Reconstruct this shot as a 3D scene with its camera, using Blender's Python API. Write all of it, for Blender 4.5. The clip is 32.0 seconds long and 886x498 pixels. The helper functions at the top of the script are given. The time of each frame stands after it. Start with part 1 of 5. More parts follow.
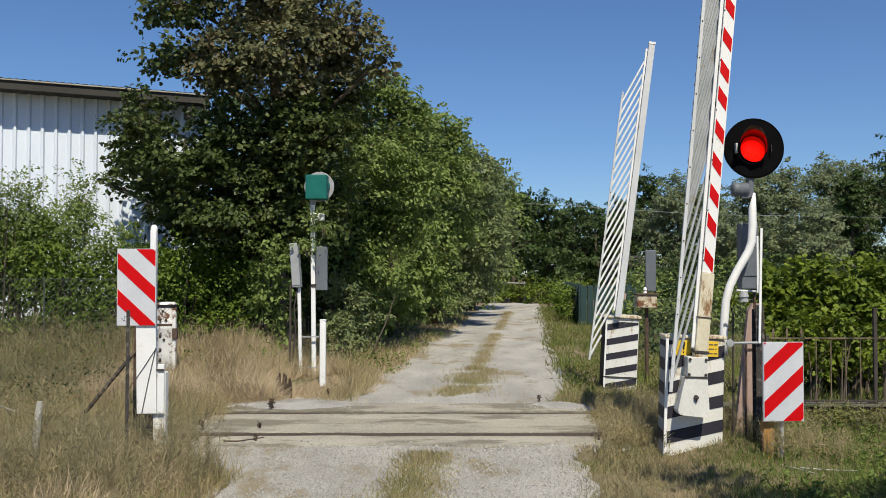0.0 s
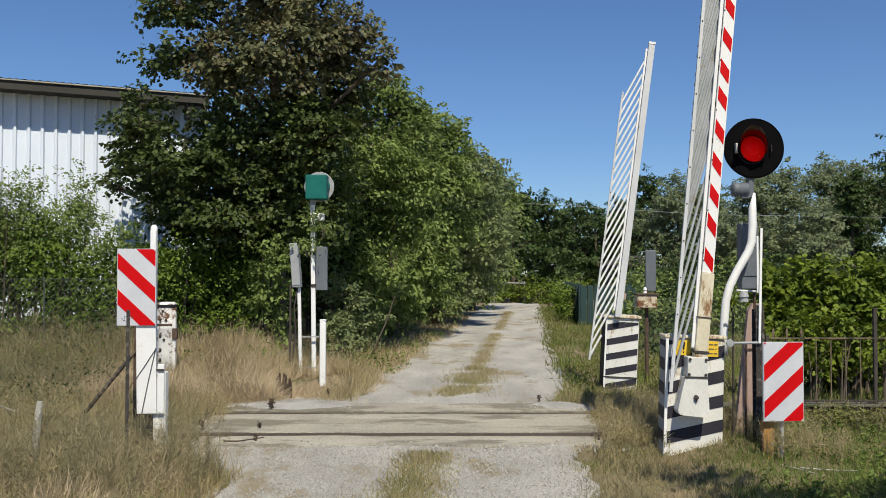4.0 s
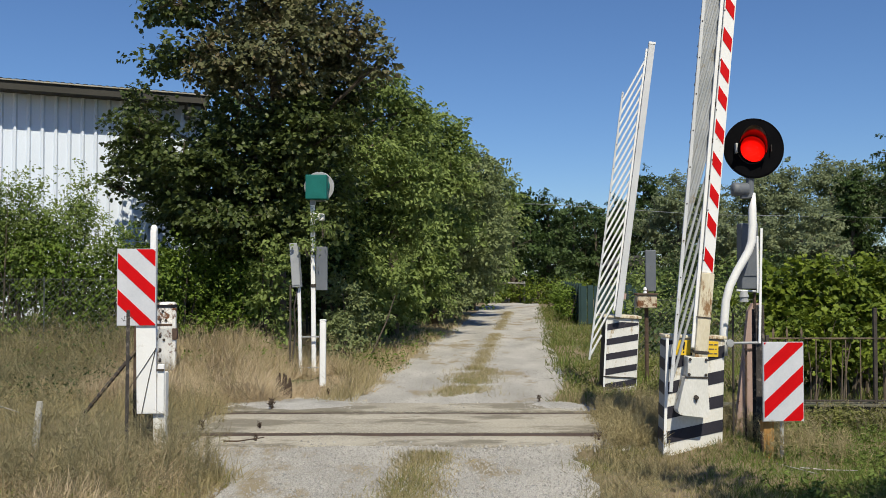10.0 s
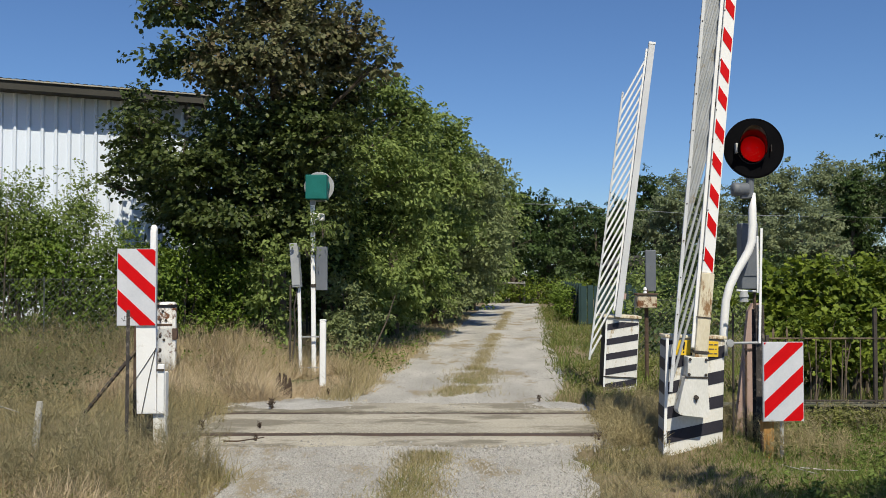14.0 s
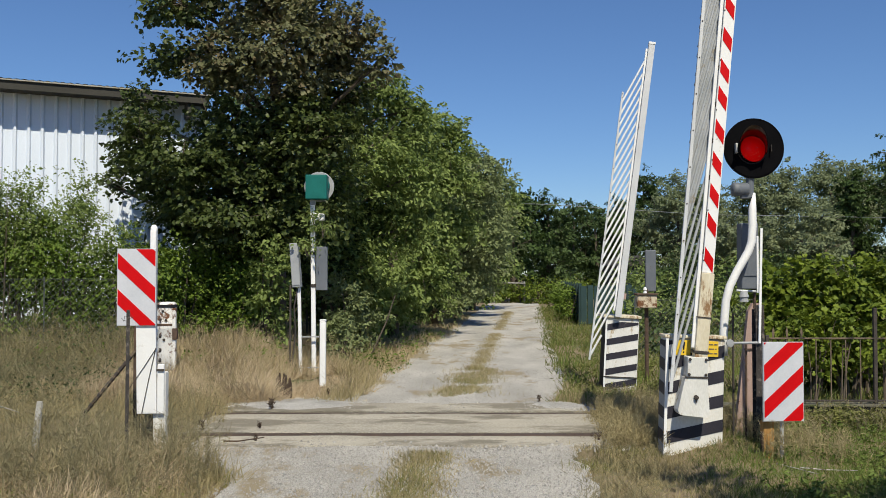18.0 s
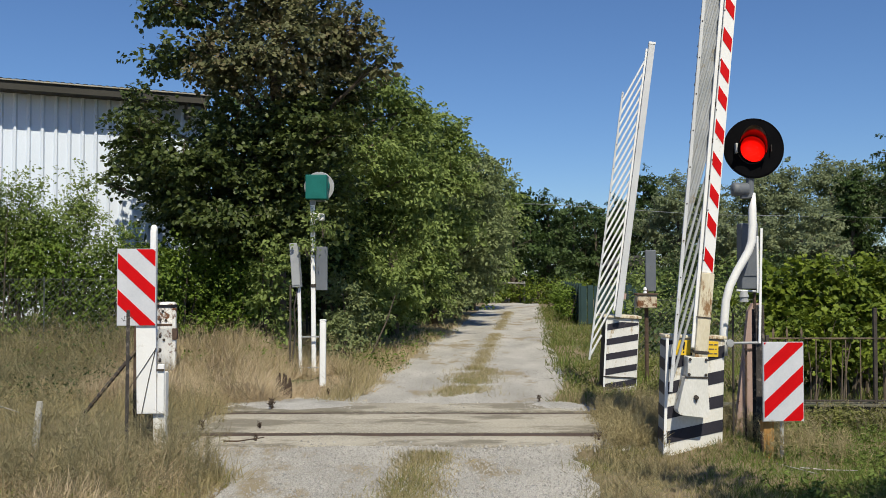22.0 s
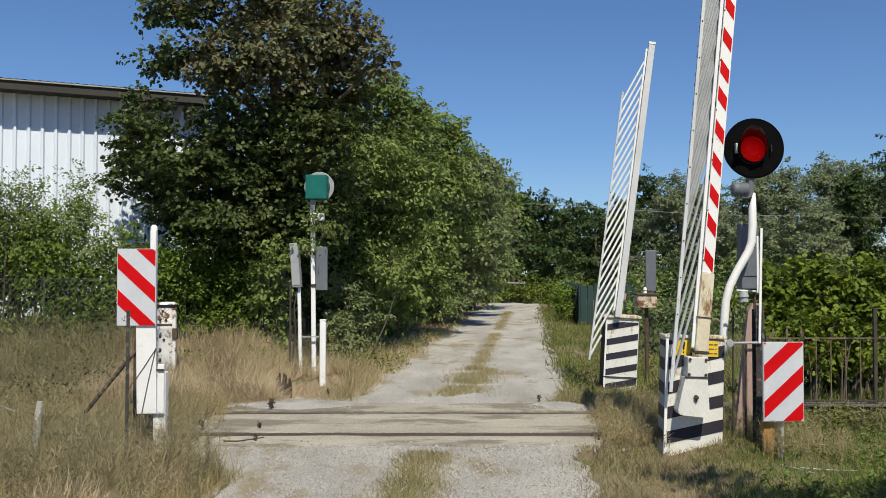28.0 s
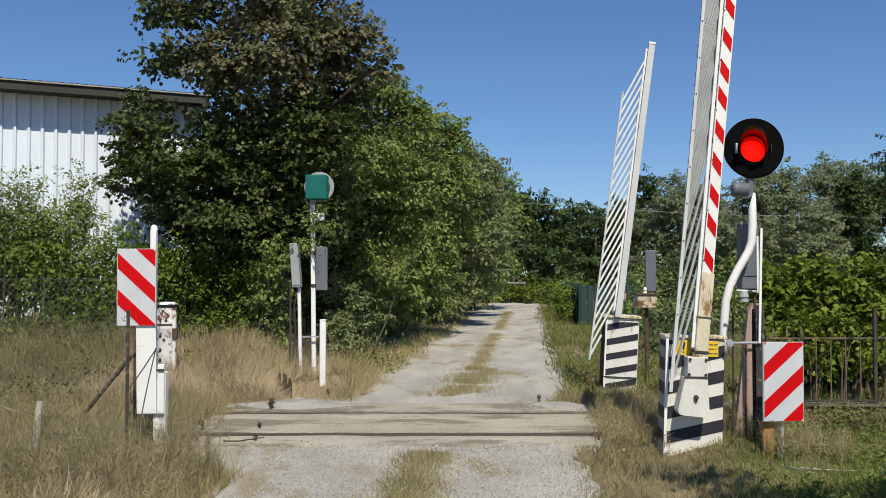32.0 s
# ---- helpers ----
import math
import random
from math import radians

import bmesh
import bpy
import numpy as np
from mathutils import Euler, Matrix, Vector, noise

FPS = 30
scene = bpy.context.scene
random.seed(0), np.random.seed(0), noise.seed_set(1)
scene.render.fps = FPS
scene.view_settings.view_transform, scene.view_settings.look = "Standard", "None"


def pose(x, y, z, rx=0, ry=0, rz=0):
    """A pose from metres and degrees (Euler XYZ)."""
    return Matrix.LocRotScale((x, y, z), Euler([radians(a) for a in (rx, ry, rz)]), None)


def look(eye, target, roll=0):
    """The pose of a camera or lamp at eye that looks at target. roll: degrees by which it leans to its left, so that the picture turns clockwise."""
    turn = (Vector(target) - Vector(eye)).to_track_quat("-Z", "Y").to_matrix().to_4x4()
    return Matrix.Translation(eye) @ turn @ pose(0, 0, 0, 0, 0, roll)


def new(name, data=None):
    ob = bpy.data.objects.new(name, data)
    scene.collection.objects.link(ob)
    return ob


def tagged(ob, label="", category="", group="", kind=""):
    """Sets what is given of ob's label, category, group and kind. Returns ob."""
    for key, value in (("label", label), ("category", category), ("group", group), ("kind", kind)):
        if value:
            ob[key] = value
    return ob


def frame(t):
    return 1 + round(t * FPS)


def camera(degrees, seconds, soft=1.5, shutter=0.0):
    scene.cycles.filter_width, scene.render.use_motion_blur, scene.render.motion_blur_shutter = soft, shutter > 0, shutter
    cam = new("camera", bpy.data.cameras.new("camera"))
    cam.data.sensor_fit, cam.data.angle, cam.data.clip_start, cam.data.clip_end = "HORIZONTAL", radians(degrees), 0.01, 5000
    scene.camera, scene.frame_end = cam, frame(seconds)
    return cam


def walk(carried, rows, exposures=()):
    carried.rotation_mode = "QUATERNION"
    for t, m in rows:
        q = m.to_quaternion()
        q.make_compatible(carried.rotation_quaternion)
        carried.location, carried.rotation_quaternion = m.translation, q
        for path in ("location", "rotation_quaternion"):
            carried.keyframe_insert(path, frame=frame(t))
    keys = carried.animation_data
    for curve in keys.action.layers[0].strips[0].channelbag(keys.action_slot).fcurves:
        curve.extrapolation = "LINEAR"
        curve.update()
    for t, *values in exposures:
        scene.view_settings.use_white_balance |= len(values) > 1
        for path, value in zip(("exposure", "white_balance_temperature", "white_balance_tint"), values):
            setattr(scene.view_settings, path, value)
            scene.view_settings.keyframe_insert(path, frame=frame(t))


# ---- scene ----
cam = camera(50.83, 32.0, soft=0.8)
EYE = (0.0, 0.0, 1.6)
VIEW = look(EYE, (0.0, 10.0, 1.6 + 0.2909))
walk(cam, [(0.0, VIEW), (32.0, VIEW)], exposures=[(0.0, 0.0), (32.0, 0.0)])

# ---------------------------------------------------------------- world and sun
SUN_AZ, SUN_EL = radians(11), radians(53)      # from straight behind the eye towards its right
to_sun = Vector((math.sin(SUN_AZ) * math.cos(SUN_EL), -math.cos(SUN_AZ) * math.cos(SUN_EL), math.sin(SUN_EL)))
world = bpy.data.worlds.new("world")
scene.world = world
world.use_nodes = True
wn = world.node_tree
sky = wn.nodes.new("ShaderNodeTexSky")
sky.sky_type, sky.sun_disc = "NISHITA", False
sky.sun_elevation, sky.sun_rotation = SUN_EL, math.atan2(to_sun.x, to_sun.y)
sky.air_density, sky.dust_density, sky.ozone_density = 1.0, 0.0, 9.0
tint = wn.nodes.new("ShaderNodeMix")
tint.data_type, tint.blend_type = "RGBA", "MULTIPLY"
tint.inputs[0].default_value, tint.inputs[7].default_value = 1.0, (0.95, 1.0, 1.09, 1.0)
wn.links.new(sky.outputs[0], tint.inputs[6])
wn.links.new(tint.outputs[2], wn.nodes["Background"].inputs[0])
wn.nodes["Background"].inputs[1].default_value = 0.090
sun = new("sun", bpy.data.lights.new("sun", "SUN"))
sun.data.energy, sun.data.angle, sun.data.color = 5.0, radians(0.53), (1.0, 0.93, 0.76)
sun.matrix_world = look(to_sun * 60, (0, 0, 0))

# ---------------------------------------------------------------- materials
def mat(name, a, b, scale=6.0, rough=0.7, bump=0.2, metal=0.0, fine=60.0, spots=None, sheet=0.0, island=0.0, spec=0.5, stretch=(1, 1, 1), grain=0.5):
    """Two colours mixed by coarse and fine noise; spots: (colour, scale, share, roughness) of stains or rust; sheet: see-through glow of leaves."""
    m = bpy.data.materials.new(name)
    m.use_nodes = True
    t = m.node_tree
    n, l = t.nodes, t.links
    p = n["Principled BSDF"]
    co = n.new("ShaderNodeTexCoord")
    mp = n.new("ShaderNodeMapping")
    mp.inputs["Scale"].default_value = stretch
    l.new(co.outputs["Object"], mp.inputs[0])
    big, small = n.new("ShaderNodeTexNoise"), n.new("ShaderNodeTexNoise")
    for node, s, d in ((big, scale, 5), (small, fine, 4)):
        node.inputs["Scale"].default_value, node.inputs["Detail"].default_value = s, d
        l.new(mp.outputs[0], node.inputs["Vector"])
    add = n.new("ShaderNodeMath")
    add.operation = "MULTIPLY_ADD"
    l.new(small.outputs["Fac"], add.inputs[0])
    add.inputs[1].default_value = grain
    l.new(big.outputs["Fac"], add.inputs[2])
    value = add.outputs[0]
    lo, hi = 0.25 + 0.5 * grain, 0.75 + 0.5 * grain
    if island:
        geo, obj = n.new("ShaderNodeNewGeometry"), n.new("ShaderNodeObjectInfo")
        mix = n.new("ShaderNodeMath")
        mix.operation = "MULTIPLY_ADD"
        l.new(geo.outputs["Random Per Island"], mix.inputs[0])
        mix.inputs[1].default_value = island
        l.new(value, mix.inputs[2])
        value, lo, hi = mix.outputs[0], 0.55, 0.95 + island
    ramp = n.new("ShaderNodeMapRange")
    ramp.inputs[1].default_value, ramp.inputs[2].default_value = lo, hi
    l.new(value, ramp.inputs[0])
    col = n.new("ShaderNodeMix")
    col.data_type = "RGBA"
    col.inputs[6].default_value, col.inputs[7].default_value = (*a, 1), (*b, 1)
    l.new(ramp.outputs[0], col.inputs[0])
    colour = col.outputs[2]
    p.inputs["Roughness"].default_value, p.inputs["Metallic"].default_value = rough, metal
    p.inputs["Specular IOR Level"].default_value = spec
    if spots:
        sp = n.new("ShaderNodeTexNoise")
        sp.inputs["Scale"].default_value, sp.inputs["Detail"].default_value, sp.inputs["Roughness"].default_value = spots[1], 8, 0.7
        l.new(mp.outputs[0], sp.inputs["Vector"])
        cut = n.new("ShaderNodeMapRange")
        edge = 0.72 - 0.45 * spots[2]
        cut.inputs[1].default_value, cut.inputs[2].default_value = edge - 0.035, edge + 0.035
        l.new(sp.outputs["Fac"], cut.inputs[0])
        over = n.new("ShaderNodeMix")
        over.data_type = "RGBA"
        over.inputs[7].default_value = (*spots[0], 1)
        l.new(cut.outputs[0], over.inputs[0])
        l.new(colour, over.inputs[6])
        colour = over.outputs[2]
        rg = n.new("ShaderNodeMapRange")
        rg.inputs[3].default_value, rg.inputs[4].default_value = rough, spots[3] if len(spots) > 3 else 0.9
        l.new(cut.outputs[0], rg.inputs[0])
        l.new(rg.outputs[0], p.inputs["Roughness"])
    l.new(colour, p.inputs["Base Color"])
    if bump:
        bp = n.new("ShaderNodeBump")
        bp.inputs["Strength"].default_value, bp.inputs["Distance"].default_value = bump, 0.02
        l.new(add.outputs[0], bp.inputs["Height"])
        l.new(bp.outputs[0], p.inputs["Normal"])
    if sheet:
        tr, sh = n.new("ShaderNodeBsdfTranslucent"), n.new("ShaderNodeMixShader")
        sh.inputs[0].default_value = sheet
        l.new(colour, tr.inputs["Color"])
        l.new(p.outputs[0], sh.inputs[1])
        l.new(tr.outputs[0], sh.inputs[2])
        l.new(sh.outputs[0], n["Material Output"].inputs["Surface"])
    return m


def glow(name, colour, strength, fall=0.0):
    """A lamp face; fall: how much weaker it glows away from a hot spot a little under its middle."""
    m = bpy.data.materials.new(name)
    m.use_nodes = True
    n, l = m.node_tree.nodes, m.node_tree.links
    p = n["Principled BSDF"]
    p.inputs["Base Color"].default_value = (colour[0] * 0.02, colour[1] * 0.02, colour[2] * 0.02, 1)
    p.inputs["Roughness"].default_value = 0.6
    p.inputs["Specular IOR Level"].default_value = 0.1
    p.inputs["Emission Color"].default_value = (*colour, 1)
    p.inputs["Emission Strength"].default_value = strength
    if fall:
        co, off, far, mr = n.new("ShaderNodeTexCoord"), n.new("ShaderNodeVectorMath"), n.new("ShaderNodeVectorMath"), n.new("ShaderNodeMapRange")
        off.operation, far.operation = "ADD", "LENGTH"
        off.inputs[1].default_value = (0, 0, 0.035)
        l.new(co.outputs["Object"], off.inputs[0])
        l.new(off.outputs[0], far.inputs[0])
        mr.inputs[1].default_value, mr.inputs[2].default_value = 0.122, 0.178
        mr.inputs[3].default_value, mr.inputs[4].default_value = strength, strength * (1 - fall)
        l.new(far.outputs["Value"], mr.inputs[0])
        l.new(mr.outputs[0], p.inputs["Emission Strength"])
    return m


def tinted_glass(name, colour):
    m = bpy.data.materials.new(name)
    m.use_nodes = True
    n, l = m.node_tree.nodes, m.node_tree.links
    tr, gl, sh = n.new("ShaderNodeBsdfTransparent"), n.new("ShaderNodeBsdfGlossy"), n.new("ShaderNodeMixShader")
    tr.inputs[0].default_value = (*colour, 1)
    gl.inputs["Roughness"].default_value = 0.12
    sh.inputs[0].default_value = 0.012
    l.new(tr.outputs[0], sh.inputs[1])
    l.new(gl.outputs[0], sh.inputs[2])
    l.new(sh.outputs[0], n["Material Output"].inputs["Surface"])
    return m


RUST = (0.13, 0.055, 0.025)
M_EARTH = mat("dry_earth", (0.16, 0.12, 0.07), (0.26, 0.20, 0.12), 1.2, 0.95, 0.6, spots=((0.10, 0.11, 0.04), 0.7, 0.35))
M_GRAVEL = mat("pale_gravel", (0.305, 0.29, 0.262), (0.545, 0.518, 0.472), 1.5, 0.95, 0.9, fine=85, stretch=(1, 0.4, 1), spots=((0.29, 0.24, 0.155), 0.9, 0.34), grain=1.3)
M_SLAB = mat("worn_asphalt", (0.305, 0.277, 0.224), (0.53, 0.485, 0.395), 1.5, 0.95, 0.9, fine=85, spots=((0.23, 0.205, 0.155), 1.2, 0.4), stretch=(0.5, 1, 1), grain=1.3)
M_HEAP = mat("fresh_gravel", (0.30, 0.285, 0.26), (0.58, 0.56, 0.52), 2.5, 0.95, 1.0, fine=70, grain=1.5)
M_STONE = mat("gravel_stone", (0.19, 0.18, 0.162), (0.47, 0.45, 0.415), 9, 0.9, 0.3, island=0.5)
M_STONE_PALE = mat("fresh_pale_gravel", (0.27, 0.255, 0.225), (0.52, 0.495, 0.445), 9, 0.9, 0.3, island=0.5)
M_RAIL = mat("rail_steel", (0.05, 0.035, 0.03), (0.11, 0.075, 0.055), 8, 0.7, 0.3, 0.3)
M_WHITE = mat("white_paint", (0.74, 0.74, 0.73), (0.84, 0.84, 0.83), 4, 0.55, 0.1, spots=((0.5, 0.46, 0.38), 6, 0.12))
M_WHITE_RUST = mat("rusty_white_paint", (0.66, 0.645, 0.60), (0.80, 0.79, 0.76), 4, 0.6, 0.3, spots=(RUST, 5, 0.37))
M_CABINET = mat("stained_cabinet_paint", (0.60, 0.59, 0.54), (0.81, 0.80, 0.77), 3, 0.6, 0.2, spots=((0.42, 0.34, 0.22), 5, 0.29), stretch=(1, 1, 0.5))
M_CREAM = mat("stained_cream_paint", (0.55, 0.48, 0.33), (0.76, 0.70, 0.55), 5, 0.6, 0.25, spots=((0.26, 0.15, 0.07), 7, 0.33), stretch=(1, 1, 0.35))
M_RUSTBOX = mat("rust_eaten_paint", (0.45, 0.36, 0.24), (0.70, 0.62, 0.48), 5, 0.7, 0.3, spots=((0.16, 0.07, 0.03), 5, 0.38))
M_BLACK = mat("black_paint", (0.008, 0.008, 0.010), (0.02, 0.02, 0.024), 5, 0.7, 0.1, spec=0.25)
M_NAVY = mat("faded_black_stripe", (0.011, 0.010, 0.018), (0.028, 0.026, 0.038), 5, 0.6, 0.15, spots=((0.25, 0.24, 0.22), 9, 0.12))
M_DISC = mat("matt_black_board", (0.003, 0.003, 0.004), (0.006, 0.006, 0.007), 6, 0.95, 0.1, spec=0.05)
# glossy visor inside, base tinted red to strengthen the lamp's glow on it
M_VISOR = mat("visor_glow_red", (0.022, 0.003, 0.003), (0.035, 0.005, 0.005), 6, 0.30, 0.02, spec=1.0)
M_ARMGREY = mat("chalky_white_paint", (0.50, 0.51, 0.52), (0.62, 0.63, 0.64), 4, 0.6, 0.1, spots=((0.40, 0.37, 0.32), 7, 0.12))
# weathered white skirt bars, greyed so the colour carries their shade side
M_SKIRT = mat("shaded_white_paint", (0.29, 0.31, 0.325), (0.41, 0.425, 0.44), 4, 0.65, 0.1, spots=((0.28, 0.25, 0.2), 7, 0.2))
M_RED = mat("red_film", (0.50, 0.002, 0.004), (0.60, 0.004, 0.006), 5, 0.5, 0.05, spec=0.15)
M_SIGNWHITE = mat("white_film", (0.50, 0.515, 0.555), (0.61, 0.62, 0.65), 5, 0.45, 0.05)
M_GREYBOX = mat("grey_cabinet_paint", (0.105, 0.118, 0.138), (0.15, 0.163, 0.183), 4, 0.55, 0.1, spots=((0.10, 0.09, 0.08), 5, 0.1))
M_GREYLIGHT = mat("weathered_grey_paint", (0.27, 0.28, 0.29), (0.36, 0.37, 0.38), 4, 0.55, 0.1)
M_GALV = mat("galvanised_steel", (0.42, 0.43, 0.44), (0.55, 0.56, 0.57), 9, 0.5, 0.1, 0.35)
M_RUSTY = mat("rusted_iron", (0.05, 0.036, 0.028), (0.125, 0.075, 0.05), 9, 0.9, 0.5)
M_DARKIRON = mat("dark_old_iron", (0.028, 0.024, 0.022), (0.07, 0.055, 0.045), 8, 0.8, 0.4)
M_RUSTTAN = mat("tan_rusted_iron", (0.10, 0.075, 0.05), (0.22, 0.165, 0.11), 7, 0.9, 0.4, spots=((0.05, 0.04, 0.03), 5, 0.35))
M_BEAM = mat("blackened_iron", (0.02, 0.018, 0.018), (0.06, 0.052, 0.048), 9, 0.8, 0.5, spots=((0.16, 0.14, 0.12), 16, 0.33))
M_OXIDE = mat("faded_red_oxide", (0.32, 0.215, 0.18), (0.42, 0.30, 0.255), 4, 0.8, 0.2, spots=(RUST, 6, 0.25))
M_TEAL = mat("teal_enamel", (0.003, 0.10, 0.085), (0.008, 0.145, 0.125), 4, 0.6, 0.05, spec=0.25)
M_YELLOW = mat("yellow_plate", (0.72, 0.46, 0.02), (0.80, 0.55, 0.04), 6, 0.5, 0.05)
M_OCHRE = mat("ochre_wood", (0.30, 0.15, 0.04), (0.44, 0.24, 0.07), 6, 0.85, 0.4, stretch=(1, 1, 0.2))
M_SHEET = mat("pale_corrugated_steel", (0.68, 0.745, 0.84), (0.78, 0.835, 0.92), 1.2, 0.5, 0.05, spots=((0.48, 0.46, 0.44), 2.5, 0.12), stretch=(1, 1, 0.3))
M_FASCIA = mat("weathered_fascia", (0.035, 0.034, 0.028), (0.06, 0.056, 0.047), 2, 0.9, 0.3, stretch=(0.3, 1, 1))
M_ROOF = mat("lichen_cement_roof", (0.30, 0.28, 0.24), (0.50, 0.47, 0.41), 5, 0.95, 0.8, spots=((0.42, 0.36, 0.18), 8, 0.3))
M_BARK = mat("grey_brown_bark", (0.07, 0.055, 0.04), (0.15, 0.12, 0.09), 5, 0.95, 0.9, stretch=(1, 1, 0.2))
M_CONCRETE = mat("mossy_concrete", (0.22, 0.21, 0.18), (0.36, 0.34, 0.30), 3, 0.95, 0.4, spots=((0.10, 0.10, 0.06), 3, 0.3))
# mossy wall face, its base darkened for the shade under the railing
M_DARKWALL = mat("shaded_mossy_wall", (0.022, 0.02, 0.014), (0.065, 0.058, 0.04), 3, 0.95, 0.5, spots=((0.05, 0.06, 0.02), 3, 0.35))
M_COPING = mat("mossy_coping", (0.09, 0.085, 0.06), (0.20, 0.185, 0.14), 3, 0.95, 0.5, spots=((0.05, 0.06, 0.02), 3, 0.4))
M_STAKE = mat("weathered_pale_wood", (0.32, 0.31, 0.27), (0.56, 0.54, 0.49), 14, 0.95, 0.5, spots=((0.14, 0.12, 0.09), 16, 0.36))
M_WIRE = mat("fence_wire", (0.085, 0.10, 0.085), (0.16, 0.175, 0.15), 9, 0.6, 0.0, 0.5)
M_GREENMESH = mat("green_fence_panel", (0.014, 0.036, 0.036), (0.026, 0.058, 0.056), 3, 0.7, 0.1)
M_CHAR = mat("charred_stump", (0.03, 0.022, 0.016), (0.10, 0.06, 0.035), 9, 0.95, 0.9)
M_DRY = mat("dry_grass", (0.24, 0.195, 0.095), (0.47, 0.40, 0.22), 0.6, 0.9, 0, island=0.5, sheet=0.25, spec=0.3)
M_STRAW = mat("orange_straw", (0.385, 0.30, 0.18), (0.62, 0.50, 0.345), 0.6, 0.9, 0, island=0.5, sheet=0.2, spec=0.3)
M_WEED = mat("grey_dry_weed", (0.145, 0.132, 0.068), (0.315, 0.275, 0.158), 0.8, 0.9, 0, island=0.5, sheet=0.15, spec=0.3)
M_GRASS = mat("green_grass", (0.066, 0.112, 0.018), (0.195, 0.255, 0.060), 0.7, 0.8, 0, island=0.5, sheet=0.3, spec=0.3)
M_OLIVE = mat("olive_grass", (0.095, 0.11, 0.026), (0.265, 0.265, 0.088), 0.7, 0.85, 0, island=0.5, sheet=0.25, spec=0.3)
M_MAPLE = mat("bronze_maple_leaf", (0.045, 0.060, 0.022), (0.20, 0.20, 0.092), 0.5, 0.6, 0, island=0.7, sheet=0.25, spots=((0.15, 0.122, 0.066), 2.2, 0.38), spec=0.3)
# greener, darker copy of the maple leaf, with the crown's shade in its colour
M_MAPLE_SHADED = mat("shaded_maple_leaf", (0.023, 0.043, 0.010), (0.115, 0.145, 0.038), 0.5, 0.5, 0, island=0.7, sheet=0.25, spec=0.3)
M_LEAF = mat("green_leaf", (0.135, 0.19, 0.048), (0.32, 0.40, 0.125), 0.4, 0.6, 0, island=0.6, sheet=0.45, spec=0.3)
M_LEAF_PALE = mat("silvery_leaf", (0.13, 0.165, 0.065), (0.30, 0.35, 0.155), 0.4, 0.6, 0, island=0.6, sheet=0.4, spec=0.3)
M_BUSH = mat("bush_leaf", (0.055, 0.102, 0.011), (0.205, 0.290, 0.041), 0.5, 0.6, 0, island=0.6, sheet=0.3, spec=0.3)
M_VINE = mat("vine_leaf", (0.046, 0.084, 0.008), (0.24, 0.30, 0.032), 0.6, 0.6, 0, island=0.7, sheet=0.3, spec=0.3)
M_WILLOW = mat("willow_leaf", (0.165, 0.20, 0.10), (0.265, 0.305, 0.165), 0.15, 0.75, 0, island=0.4, sheet=0.4, spec=0.3)
M_LEAF_FAR = mat("wood_edge_leaf", (0.026, 0.054, 0.012), (0.08, 0.13, 0.032), 0.2, 0.7, 0, island=0.5, sheet=0.25, spec=0.3)
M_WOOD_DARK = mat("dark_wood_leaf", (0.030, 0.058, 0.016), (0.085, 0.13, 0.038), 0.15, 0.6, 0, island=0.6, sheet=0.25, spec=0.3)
M_LAMP_ON = glow("lit_lamp", (1.0, 0.007, 0.003), 3.0, 0.86)
M_LAMP_WANE = glow("waning_lamp", (1.0, 0.004, 0.003), 0.36, 0.5)
M_LAMP_WAX = glow("waxing_lamp", (1.0, 0.004, 0.003), 0.32, 0.5)
M_LAMP_OFF = glow("unlit_lamp", (1.0, 0.05, 0.05), 0.0015)
M_LENS = tinted_glass("red_lens_glass", (0.95, 0.6, 0.6))

# ---------------------------------------------------------------- mesh helpers
def thing(name, m, label, category, group=""):
    e = new(name)
    e.empty_display_size = 0.1
    e.matrix_world = m
    return tagged(e, label, category, group)


def link_mesh(name, bm, material, parent=None, label="", smooth=False):
    me = bpy.data.meshes.new(name)
    bmesh.ops.recalc_face_normals(bm, faces=bm.faces)
    bm.to_mesh(me)
    bm.free()
    for mm in (material if isinstance(material, (list, tuple)) else (material,)):
        me.materials.append(mm)
    if smooth:
        for poly in me.polygons:
            poly.use_smooth = True
    ob = new(name, me)
    if parent:
        ob.parent = parent
    return tagged(ob, label)


def part(name, bm, material, parent, label="", smooth=False):
    return link_mesh(name, bm, material, parent, label, smooth)


def box(lo, hi, bevel=0.0, m=None, bm=None):
    bm = bm or bmesh.new()
    g = bmesh.ops.create_cube(bm, size=1.0)["verts"]
    c, s = (Vector(lo) + Vector(hi)) / 2, Vector(hi) - Vector(lo)
    for v in g:
        v.co = Vector((v.co.x * s.x, v.co.y * s.y, v.co.z * s.z)) + c
    if bevel:
        es = list({e for v in g for e in v.link_edges})
        g = bmesh.ops.bevel(bm, geom=es, offset=bevel, segments=2, affect="EDGES", profile=0.5)["verts"]
    if m:
        bmesh.ops.transform(bm, matrix=m, verts=list({*g}))
    return bm


